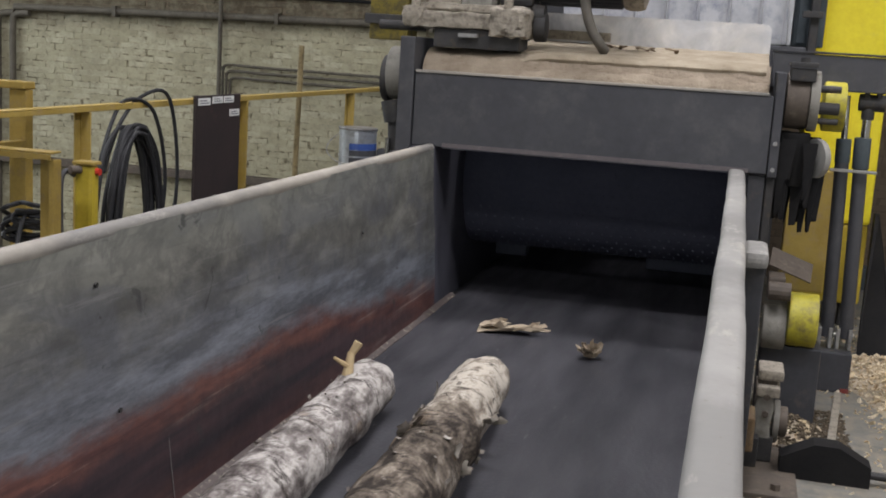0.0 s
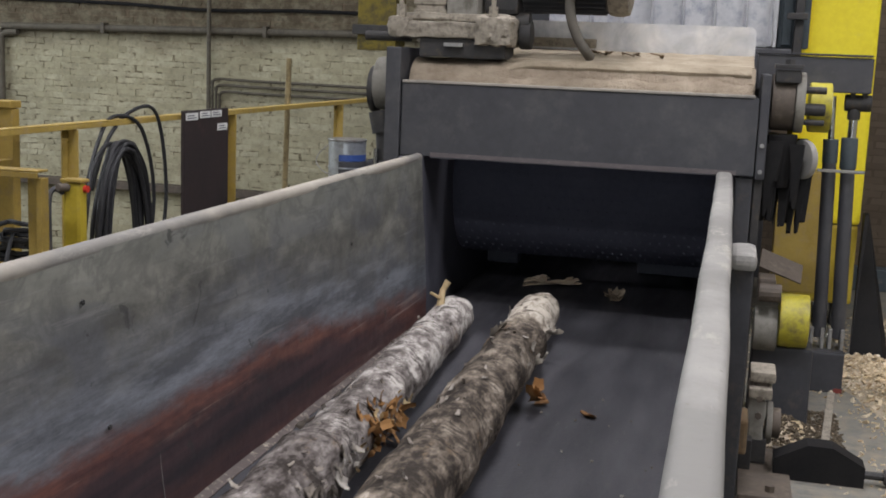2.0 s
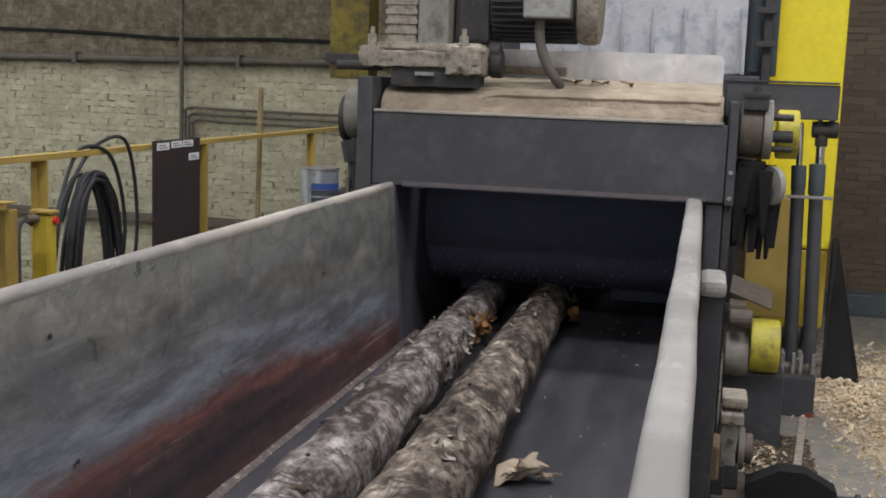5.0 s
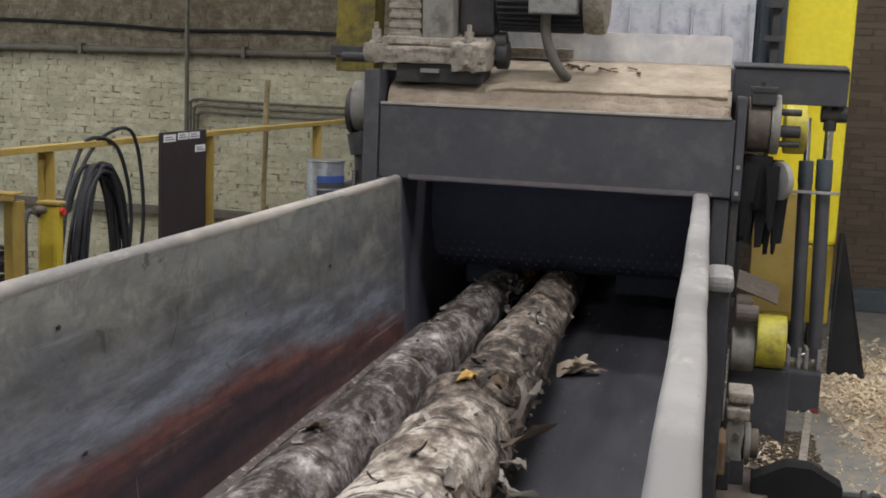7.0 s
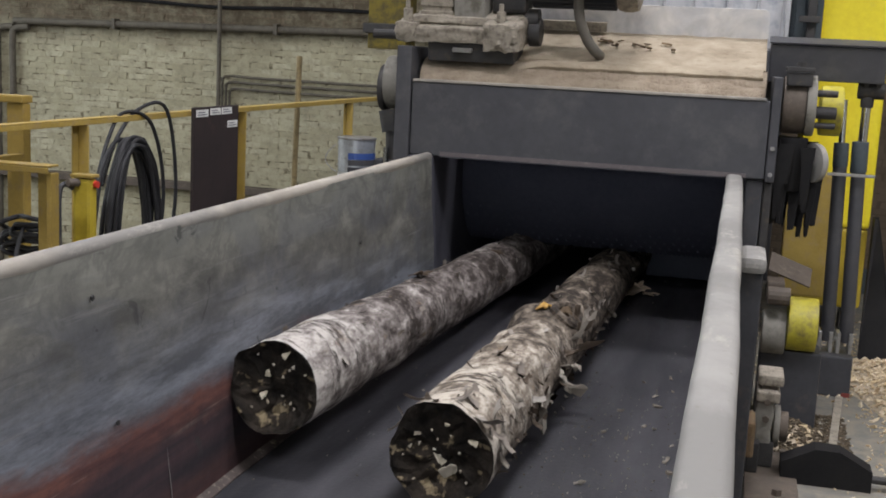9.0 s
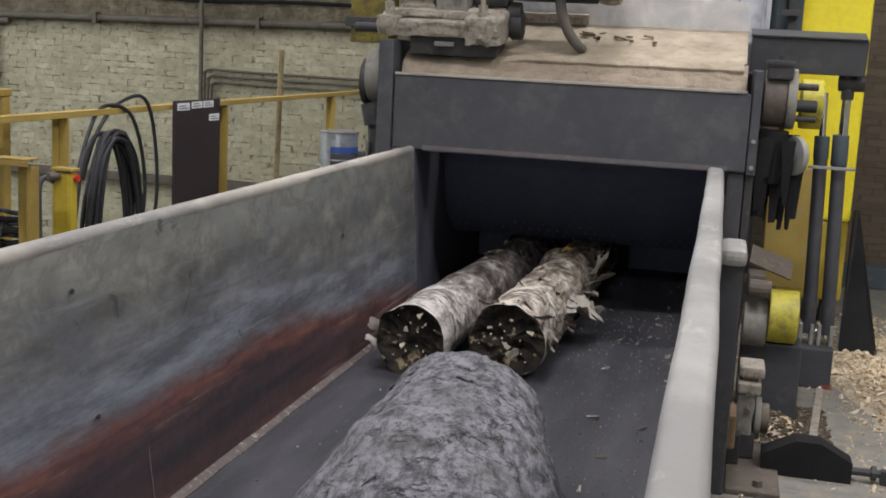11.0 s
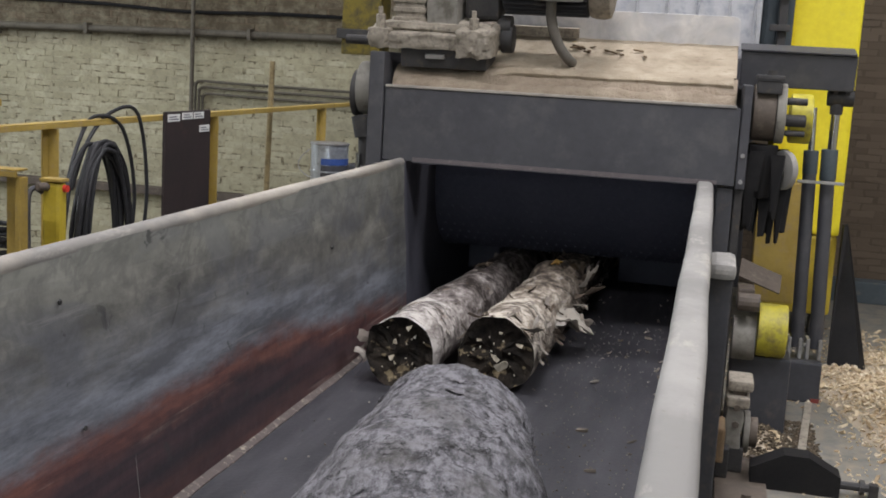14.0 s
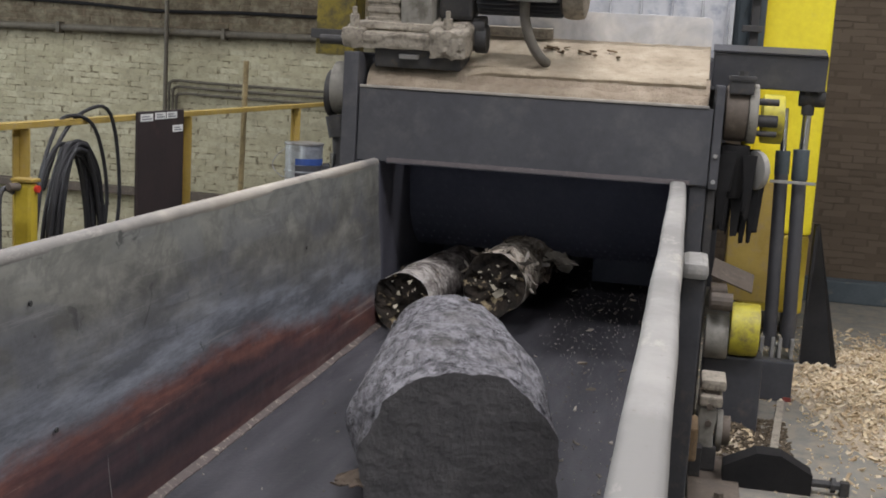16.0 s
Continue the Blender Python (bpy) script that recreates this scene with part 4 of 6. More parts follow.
def cylinders():
    h = thing("hydraulic_cylinders", 0.46, 5.12, 0, "pair of grey hydraulic cylinders on a dark steel base", "hydraulic cylinder")
    base = one("base_block", M_GREY_D, h, box, 0.368, 0.529, 5.02, 5.22, 0, Z(-1.175), 0.008)
    one("red_corner", M_RED_DULL, base, box, 0.495, 0.530, 5.016, 5.019, 0.004, 0.022)
    for x in (0.392, 0.437, 0.468, 0.518):
        one("lug", M_STEEL, base, box, x - 0.008, x + 0.008, 5.08, 5.16, Z(-1.175), Z(-1.085), 0.004)
    one("pin", M_STEEL, base, cyl, (0.378, 5.12, Z(-1.12)), (0.532, 5.12, Z(-1.12)), 0.012, n=10)
    b1 = one("barrel", M_GREY, h, cyl, (0.502, 5.12, Z(-1.13)), (0.474, 5.12, Z(-0.30)), 0.0295, n=24, bevel=0.005, smooth=True)
    b2 = one("barrel", M_GREY, h, cyl, (0.424, 5.12, Z(-1.13)), (0.399, 5.12, Z(-0.30)), 0.0285, n=24, bevel=0.005, smooth=True)
    one("collar", M_BEAM, b1, cyl, (0.4765, 5.12, Z(-0.40)), (0.4735, 5.12, Z(-0.27)), 0.034, n=24, bevel=0.004, smooth=True)
    one("collar", M_BEAM, b2, cyl, (0.4015, 5.12, Z(-0.38)), (0.3985, 5.12, Z(-0.28)), 0.031, n=24, bevel=0.004, smooth=True)
    one("strap", M_STEEL, h, box, 0.35, 0.54, 5.06, 5.075, Z(-0.415), Z(-0.402), 0.003)
    one("pipe", M_CHROME, h, cyl, (0.399, 5.12, Z(-0.30)), (0.392, 5.12, Z(-0.10)), 0.013, n=12, smooth=True)
    r = thing("cylinder_rod", 0, 0, 0, "bright chromed rod of the lifting cylinder", "hydraulic rod")
    one("rod", M_CHROME, r, cyl, (0, 0, -0.42), (0, 0, -0.05), 0.018, n=18, smooth=True)
    one("rod_end", M_GREASE, r, cyl, (0, 0, -0.07), (0, 0, 0.0), 0.026, n=18, bevel=0.005, smooth=True)
    return r


def side_drives():
    # post with a pale cap on the outside of the trough
    p = thing("wall_post", 0.055, 3.7, 0, "dark steel post with a pale rounded cap beside the trough", "post")
    one("post", M_GREY_D, p, box, 0.022, 0.092, 3.60, 3.78, 0, Z(-0.61), 0.006)
    one("cap", M_RIM_GREY, p, box, 0.018, 0.10, 3.56, 3.82, Z(-0.608), Z(-0.555), 0.02, label="pale dusty cap")
    # geared motor of the drum
    g = thing("gear_motor", 0.24, 4.6, 0, "small gear motor with a yellow housing on a dark foot", "motor")
    one("flange", M_STAINED, g, cyl, (0.131, 4.52, Z(-0.985)), (0.22, 4.52, Z(-0.985)), 0.085, n=26, bevel=0.01, smooth=True)
    one("housing", M_YELLOW_D, g, lambda bm: [cyl(bm, (0.222, 4.52, Z(-0.945)), (0.332, 4.52, Z(-0.945)), 0.102, n=28, bevel=0.010), cyl(bm, (0.262, 4.52, Z(-0.945)), (0.268, 4.52, Z(-0.945)), 0.105, n=28)], smooth=True, label="bright yellow gear housing")
    one("foot", M_GREY_D, g, box, 0.132, 0.36, 4.50, 4.66, 0, Z(-1.05), 0.01)
    one("block", M_RUST, g, lambda bm: [box(bm, 0.135, 0.20, 4.46, 4.6, Z(-0.865), Z(-0.78), 0.01), cyl(bm, (0.14, 4.44, Z(-0.83)), (0.22, 4.44, Z(-0.83)), 0.035, n=14)])
    one("sheet", M_RUST, g, lambda bm: [box(bm, -0.085, 0.085, -0.06, 0.06, -0.003, 0.003, m=Matrix.Translation((0.22, 4.62, Z(-0.755))) @ Euler((0.5, 0.35, 0.1)).to_matrix().to_4x4())], label="bent dusty sheet")
    # pillow-block bearing of the belt roller, caked in pale dust, on a floor plate
    b = thing("roller_bearing", 0.16, 3.95, 0, "dusty pale pillow-block bearing of a belt roller on a floor plate", "bearing")
    plate = one("base_plate", M_RUST, b, box, 0.10, 0.27, 3.62, 4.12, 0.0, 0.018, 0.004)
    one("pedestal", M_GREASE, b, box, 0.122, 0.19, 3.93, 4.06, 0.019, 0.11, 0.008)

    def block(bm):
        prof = [(0.122, 0.10), (0.178, 0.10), (0.174, 0.15), (0.182, 0.20), (0.178, 0.245), (0.124, 0.245), (0.118, 0.20), (0.126, 0.15)]
        f0 = bm.faces.new([bm.verts.new((x, 3.93, z)) for x, z in prof])
        ret = bmesh.ops.extrude_face_region(bm, geom=[f0])
        for v in ret["geom"]:
            if isinstance(v, bmesh.types.BMVert):
                v.co.y += 0.13
        bmesh.ops.bevel(bm, geom=bm.edges[:], offset=0.006, segments=2, profile=0.6, affect="EDGES")
    one("housing", M_STAINED, b, block)
    one("saddle", M_DUSTY, b, box, 0.118, 0.196, 3.92, 4.07, 0.248, 0.285, 0.008)
    one("cap", M_DUSTY, b, box, 0.12, 0.205, 3.95, 4.10, 0.298, 0.335, 0.010, label="pale dusty bearing cap")
    one("neck", M_RUST, b, box, 0.135, 0.185, 3.96, 4.06, 0.284, 0.299)
    one("flange", M_STAINED, b, cyl, (0.184, 4.0, 0.15), (0.205, 4.0, 0.15), 0.072, n=26, bevel=0.006, smooth=True)
    one("shaft_end", M_RUST, b, cyl, (0.205, 4.0, 0.15), (0.232, 4.0, 0.15), 0.052, n=22, bevel=0.005, smooth=True)
    for q in (0.12, 0.18):
        one("bolt", M_RUST, b, bolt, 0.155, 3.93, 0.07 + q, 0.012, (0, -1, 0), 0.012)
    one("spacer", M_RUSTY, b, box, 0.052, 0.118, 3.70, 3.86, 0.12, 0.235, 0.010, label="rust-brown spacer block")
    one("strut", M_GREASE, b, box, 0.10, 0.14, 3.86, 3.92, 0.019, 0.12, 0.004)
    for x, y in ((0.20, 3.68), (0.235, 4.08)):
        one("nut", M_RUST, plate, bolt, x, y, 0.018, 0.017, (0, 0, 1), 0.02)
    # black gabled cover on the floor
    def gable(bm):
        prof = [(0.215, 0.0), (0.505, 0.0), (0.505, 0.07), (0.40, 0.125), (0.32, 0.125), (0.215, 0.07)]
        f0 = bm.faces.new([bm.verts.new((x, 3.86, z)) for x, z in prof])
        ret = bmesh.ops.extrude_face_region(bm, geom=[f0])
        for v in ret["geom"]:
            if isinstance(v, bmesh.types.BMVert):
                v.co.y += 0.09
    c = thing("gabled_cover", 0.36, 3.9, 0, "black gabled steel cover standing on the floor", "cover")
    one("cover", M_RUBBER, c, gable)
    one("spigot", M_GREASE, c, lambda bm: [cyl(bm, (0.506, 3.9, 0.035), (0.60, 3.9, 0.035), 0.014, n=10), cyl(bm, (0.57, 3.9, 0.035), (0.585, 3.9, 0.035), 0.026, n=10), box(bm, 0.60, 0.63, 3.885, 3.915, 0.0, 0.05, 0.003)])
    s = thing("floor_rail", 0.44, 4.55, 0, "narrow dusty steel rail on the floor", "rail")
    one("bar", M_DUSTY, s, lambda bm: [box(bm, -0.015, 0.015, -0.50, 0.50, 0, 0.012, 0.002, m=pose(0.435, 4.5, 0.0, 0, 0, -6))])
    tagged(one("edge_beam", M_BEAM, None, box, 0.75, 6.0, 7.56, 7.70, 0.0, 0.14, 0.01), "slate-blue steel beam along the platform edge", "beam")


def railing():
    """Yellow guard rail along the platform edge, in one run."""
    x = -2.24
    r = thing("guard_rail", x, 3.0, 0, "dusty yellow steel guard rail along the platform edge", "railing")
    for y in (-2.0, 0.0, 1.9, 3.575, 4.90, 6.40):
        one("post", M_RAIL, r, lambda bm: [box(bm, x - 0.022, x - 0.016, y - 0.008, y + 0.032, 0, Z(-0.304), 0.002), box(bm, x - 0.015, x + 0.024, y + 0.026, y + 0.032, 0, Z(-0.304), 0.002)])
    one("top_rail", M_RAIL, r, lambda bm: [box(bm, x - 0.022, x + 0.022, -2.0, 7.0, Z(-0.286), Z(-0.281), 0.002), box(bm, x + 0.016, x + 0.022, -2.0, 7.0, Z(-0.303), Z(-0.2865), 0.002)])
    one("mid_rail", M_RAIL, r, box, x - 0.055, x - 0.027, -2.0, 7.0, Z(-0.82), Z(-0.79), 0.005)
    one("toe_board", M_RAIL, r, box, x - 0.034, x - 0.028, -2.0, 7.0, 0.01, 0.11, 0.002)
    # lower gate in front, of angle iron
    g = thing("low_gate", -2.03, 3.05, 0, "low yellow angle-iron gate frame beside the guard rail", "gate")
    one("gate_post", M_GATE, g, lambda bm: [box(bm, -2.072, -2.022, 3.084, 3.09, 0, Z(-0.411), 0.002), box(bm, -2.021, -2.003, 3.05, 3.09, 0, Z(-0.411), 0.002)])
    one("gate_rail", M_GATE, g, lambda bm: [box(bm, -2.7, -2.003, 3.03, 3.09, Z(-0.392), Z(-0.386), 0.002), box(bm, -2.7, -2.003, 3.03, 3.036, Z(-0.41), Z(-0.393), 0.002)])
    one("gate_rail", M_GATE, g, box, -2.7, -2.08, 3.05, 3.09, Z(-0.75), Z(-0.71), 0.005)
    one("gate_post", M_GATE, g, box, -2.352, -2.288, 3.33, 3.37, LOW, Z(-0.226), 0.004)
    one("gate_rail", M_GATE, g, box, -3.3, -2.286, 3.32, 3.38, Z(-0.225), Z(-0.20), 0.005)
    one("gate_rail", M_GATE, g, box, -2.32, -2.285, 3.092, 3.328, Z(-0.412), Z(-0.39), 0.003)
    k = thing("cable_heap", -2.2, 3.12, 0, "tangled heap of black cable hung behind the gate", "cable")
    rnd = random.Random(17)
    for i in range(7):
        cz, w = Z(-0.60 - 0.10 * rnd.random()), 0.05 + 0.05 * rnd.random()
        one("turn", M_HOSE, k, sweep, [(-2.17 + w * math.cos(0.7 * q) + 0.01 * rnd.random(), 3.14 + 0.05 * rnd.random(), cz + 0.35 * w * math.sin(0.7 * q)) for q in range(10)], 0.008, 7, smooth=True)
    one("hook", M_GREY_D, k, sweep, [(-2.17, 3.10, Z(-0.74)), (-2.17, 3.12, Z(-0.66)), (-2.17, 3.16, Z(-0.60)), (-2.17, 3.2, Z(-0.64))], 0.007, 6)
    # control post
    c = thing("control_post", -2.12, 3.42, 0, "flat yellow control post with a red button and a hooked handle", "control post")
    one("post", M_POST, c, box, -2.155, -2.085, 3.40, 3.445, 0, Z(-0.465), 0.014)
    one("cap", M_RAIL, c, box, -2.16, -2.08, 3.395, 3.45, Z(-0.464), Z(-0.452), 0.004)
    one("button", M_RED, c, cyl, (-2.086, 3.425, Z(-0.485)), (-2.072, 3.425, Z(-0.485)), 0.012, n=14)
    one("knob", M_RUST, c, cyl, (-2.145, 3.36, Z(-0.478)), (-2.13, 3.399, Z(-0.48)), 0.014, n=12, bevel=0.003, smooth=True)
    one("handle", M_GREY_D, c, sweep, [(-2.15, 3.399, Z(-0.50)), (-2.165, 3.375, Z(-0.485)), (-2.175, 3.36, Z(-0.51)), (-2.175, 3.355, Z(-0.60)), (-2.17, 3.36, Z(-0.75)), (-2.15, 3.399, Z(-0.85))], 0.009, 8, smooth=True)

    # coil of hose hung on the rail: a bundle of turns that parts towards its foot
    h = thing("hose_coil", x + 0.05, 3.85, Z(-0.3), "coil of black rubber hose hung over the guard rail", "hose")
    rnd = random.Random(11)
    for i in range(13):
        w, l = 0.095 + 0.095 * rnd.random(), 0.60 + 0.22 * rnd.random()
        cy, top = 3.76 + 0.03 * rnd.random(), Z(-0.345 - 0.045 * rnd.random())
        xx = x + 0.05 + 0.07 * rnd.random()
        pts = []
        for k in range(13):
            an = 2 * math.pi * k / 12 + 0.3
            wide = 1.0 + 0.12 * (1 - math.cos(an)) * (0.4 + rnd.random())
            pts.append((xx + 0.012 * rnd.random(), cy + w * math.sin(an) * wide, top - l / 2 + l / 2 * math.cos(an)))
        one("loop", M_HOSE, h, sweep, pts, 0.0082, 8, smooth=True)
    for k in (0, 2):
        pts = [(x + 0.04, 3.62 + 0.02 * k, Z(-0.52)), (x + 0.03, 3.72 + 0.03 * k, Z(-0.36)), (x, 3.88 + 0.06 * k, Z(-0.272 + 0.006 * k)), (x + 0.04, 4.02 + 0.06 * k, Z(-0.32 + 0.025 * k)), (x + 0.05, 4.10 + 0.05 * k, Z(-0.6)), (x + 0.05, 4.00 + 0.05 * k, Z(-0.95))]
        one("loop", M_HOSE, h, sweep, pts, 0.0075, 8, smooth=True)

    # dark sheet with paper labels
    s = thing("dark_sheet", -2.19, 4.56, 0, "dark brown rubber sheet with white paper labels leaning on the rail", "sheet")
    m = worn("dark_brown_rubber", (0.022, 0.017, 0.017), (0.035, 0.024, 0.023), 4, 0.6, dust=(0.07, 0.04, 0.035), dust_at=(0.58, 0.8))
    one("sheet", m, s, box, -2.20, -2.185, 4.345, 4.775, 0, Z(-0.265), 0.003)
    for y0, y1, z0, z1 in ((4.36, 4.47, -0.305, -0.275), (4.49, 4.59, -0.30, -0.272), (4.60, 4.70, -0.30, -0.272), (4.66, 4.76, -0.36, -0.33)):
        lab = one("label", M_WHITE, s, box, -2.1845, -2.183, y0, y1, Z(z0), Z(z1))
        one("print", M_INK, lab, lambda bm: [box(bm, -2.1828, -2.182, y0 + 0.012, y1 - 0.012 - 0.02 * k, Z(z0 + 0.007 + 0.01 * k), Z(z0 + 0.011 + 0.01 * k)) for k in range(2)])
    p = thing("pole", -2.30, 5.75, 0, "thin dull brass-brown pole standing by the guard rail", "pole")
    one("tube", M_POLE, p, cyl, (-2.312, 5.75, 0), (-2.290, 5.75, Z(-0.045)), 0.015, n=12, smooth=True)

    # pail on a box
    b = thing("equipment_box", -2.2, 6.5, 0, "grey steel equipment box", "box")
    one("case", M_GREY, b, box, -2.17, -1.75, 5.75, 6.2, 0, Z(-0.80), 0.01)
    one("lid", M_GREY_D, b, box, -2.19, -1.73, 5.73, 6.22, Z(-0.80), Z(-0.78), 0.006)
    px, py = -2.04, 6.0
    k = thing("pail", px, py, Z(-0.78), "bare tin paint pail with a blue and dark paper label", "pail")
    one("body", M_PAIL, k, cyl, (px, py, Z(-0.78)), (px, py, Z(-0.478)), 0.098, 0.102, n=36, smooth=True)
    for z in (-0.50, -0.62, -0.76):
        one("bead", M_PAIL, k, cyl, (px, py, Z(z - 0.004)), (px, py, Z(z + 0.004)), 0.1045, n=36, smooth=True)
    one("lid", M_STEEL, k, cyl, (px, py, Z(-0.478)), (px, py, Z(-0.466)), 0.107, n=36, bevel=0.003, label="dull metal lid", smooth=True)

    def wrap(bm, z0, z1, a0, a1, r):
        n = 14
        rows = [[bm.verts.new((px + q * math.cos(a0 + (a1 - a0) * i / n), py + q * math.sin(a0 + (a1 - a0) * i / n), z)) for q, z in ((r, z0), (r, z1), (r - 0.003, z1), (r - 0.003, z0))] for i in range(n + 1)]
        for u, v in zip(rows, rows[1:]):
            for j in range(4):
                bm.faces.new((u[j], v[j], v[(j + 1) % 4], u[(j + 1) % 4]))
        bm.faces.new(rows[0])
        bm.faces.new(rows[-1])
    one("paper_label", M_GREY, k, wrap, Z(-0.70), Z(-0.585), -1.7, 0.6, 0.1035, label="dark grey paper label")
    one("label_band", M_BLUE, k, wrap, Z(-0.583), Z(-0.548), -1.7, 0.6, 0.1035, label="deep blue label band")
    one("handle", M_STEEL, k, sweep, [(px - 0.102, py, Z(-0.5)), (px - 0.15, py - 0.03, Z(-0.55)), (px - 0.16, py - 0.05, Z(-0.60)), (px - 0.10, py - 0.09, Z(-0.645)), (px - 0.03, py - 0.108, Z(-0.66))], 0.003, 6)


def wall_fittings():
    y = WALL - 0.06
    col = thing("hanging_duct", -2.62, 8.2, CEIL, "dull yellow square duct hanging from the ceiling, dark stained", "duct")
    one("shaft", M_COLUMN, col, box, -2.70, -2.41, 8.1, 8.35, Z(0.02), CEIL, 0.008)
    one("flange", M_GREASE, col, box, -2.73, -2.38, 8.07, 8.38, Z(0.13), Z(0.20), 0.006)
    a = thing("wall_pipe", -5.0, y, Z(0.18), "long grey service pipe along the brick wall", "pipe")
    one("tube", M_PIPE, a, cyl, (-7.6, y, Z(0.13)), (-2.0, y, Z(0.19)), 0.036, n=14, smooth=True)
    for x in (-6.4, -4.6, -3.0):
        zz = 0.13 + (x + 7.6) / 5.6 * 0.06
        one("clip", M_PIPE, a, box, x - 0.02, x + 0.02, y - 0.052, WALL - 0.001, Z(zz - 0.055), Z(zz + 0.055), 0.004)
    b = thing("riser_pipe", -5.25, y, LOW, "dark vertical riser pipe on the brick wall", "pipe")
    one("tube", M_PIPE, b, cyl, (-5.19, y - 0.07, LOW), (-5.19, y - 0.07, 5.5), 0.022, n=14, smooth=True)
    for i, (z, x0) in enumerate(((-0.325, -5.18), (-0.385, -5.14), (-0.45, -5.10))):
        c = thing("conduit", x0, y, Z(z), "thin brown-grey conduit bending along the brick wall", "pipe", "conduits")
        one("tube", M_PIPE, c, sweep, [(x0, y, LOW + 0.2), (x0, y, Z(z - 0.2)), (x0, y, Z(z - 0.06)), (x0 + 0.06, y, Z(z)), (x0 + 0.4, y, Z(z - 0.005)), (-3.6, y, Z(z - 0.015)), (-2.6, y, Z(z - 0.03))], 0.014, 8, smooth=True)
    d = thing("corner_pipe", -7.65, y, LOW, "pair of grey pipes turning down the wall", "pipe")
    for x in (-7.62, -7.80):
        one("tube", M_PIPE, d, sweep, [(x, y, LOW), (x, y, Z(-0.6)), (x, y, Z(-0.05)), (x + 0.04, y, Z(0.05)), (x + 0.2, y, Z(0.07))], 0.035, 10, smooth=True)
    e = thing("wall_cable", -5.0, WALL - 0.02, Z(0.5), "dark sagging cable along the brick wall", "cable")
    one("cable", M_RUBBER, e, sweep, [(-7.8, WALL - 0.025, Z(0.42)), (-6.3, WALL - 0.025, Z(0.40)), (-5.3, WALL - 0.025, Z(0.36)), (-4.2, WALL - 0.025, Z(0.38)), (-2.6, WALL - 0.025, Z(0.36))], 0.018, 6)
    tagged(one("wall_ledge", M_RUST, None, box, -11.9, -2.0, WALL - 0.13, WALL - 0.005, Z(-1.52), Z(-1.44), 0.01), "dusty ledge along the foot of the brick wall", "ledge", kind="structure")


def scatter(bm, n, place, size, rnd, flat=0.35):
    """Small splinters and chips, each a tilted sliver."""
    for i in range(n):
        x, y, z = place(rnd)
        l, w = size * (0.4 + rnd.random()), size * (0.15 + 0.35 * rnd.random())
        m = Matrix.Translation((x, y, z)) @ Euler((flat * (rnd.random() - 0.5), flat * (rnd.random() - 0.5), 6.3 * rnd.random())).to_matrix().to_4x4()
        t = 0.1 * l + 0.0015
        vs = [bm.verts.new(m @ Vector(p)) for p in ((-l, -w, -t), (l, -w * 0.6, -t), (l * 0.8, w, -t), (-l * 0.7, w * 0.8, -t), (-l, -w, t), (l, -w * 0.6, t + 0.15 * l), (l * 0.8, w, t), (-l * 0.7, w * 0.8, t + 0.1 * l))]
        for q in ((3, 2, 1, 0), (4, 5, 6, 7), (0, 1, 5, 4), (1, 2, 6, 5), (2, 3, 7, 6), (3, 0, 4, 7)):
            bm.faces.new([vs[k] for k in q])


def heap_height(x, y):
    h = 0.16 * math.exp(-((x - 1.15) / 0.36) ** 2 - ((y - 5.3) / 0.75) ** 2) + 0.08 * math.exp(-((x - 0.98) / 0.2) ** 2 - ((y - 4.75) / 0.5) ** 2)
    h += 0.08 * math.exp(-((x - 0.27) / 0.10) ** 2 - ((y - 4.36) / 0.17) ** 2) + 0.07 * math.exp(-((x - 0.68) / 0.12) ** 2 - ((y - 5.35) / 0.3) ** 2)
    return h * (0.75 + 0.5 * noise.fractal((x * 3, y * 3, 0), 1, 2, 3)) - 0.016


def floor_chips():
    rnd = random.Random(21)
    bm = bmesh.new()
    n = 46
    grid = [[bm.verts.new((0.13 + 2.3 * i / n, 3.4 + 3.6 * j / n, max(-0.004, heap_height(0.13 + 2.3 * i / n, 3.4 + 3.6 * j / n)))) for j in range(n + 1)] for i in range(n + 1)]
    for i in range(n):
        for j in range(n):
            bm.faces.new((grid[i][j], grid[i + 1][j], grid[i + 1][j + 1], grid[i][j + 1]))
    ob = part("sawdust_heap", bm, M_SAWDUST, None, smooth=True)
    tagged(ob, "heap of pale sawdust on the platform floor", "sawdust", kind="stuff")

    def place(r):
        while True:
            x, y = 0.14 + 1.6 * r.random(), 3.1 + 3.6 * r.random()
            h = heap_height(x, y)
            if x < 0.55 and y < 4.9 and r.random() < 0.8:
                continue
            if r.random() < 0.05 + 14 * max(0, h + 0.012):
                return x, y, max(0.002, h + 0.005)
    bm = bmesh.new()
    scatter(bm, 11000, place, 0.0075, rnd, 1.2)
    scatter(bm, 2600, place, 0.019, rnd, 1.8)
    dark = bmesh.new()
    scatter(dark, 2200, lambda r: (lambda x, y: (x, y, max(0.002, heap_height(x, y) + 0.004)))(0.14 + 0.34 * r.random(), 3.95 + 0.75 * r.random()), 0.010, rnd, 0.9)
    tagged(part("bark_crumbs", dark, M_CRUMB, None), "dark bark crumbs heaped beside the conveyor", "bark crumbs", kind="stuff")
    tagged(part("wood_chips", bm, M_CHIPS, None), "loose pale wood chips and splinters on the floor", "wood chips", kind="stuff")


# ---- logs ----


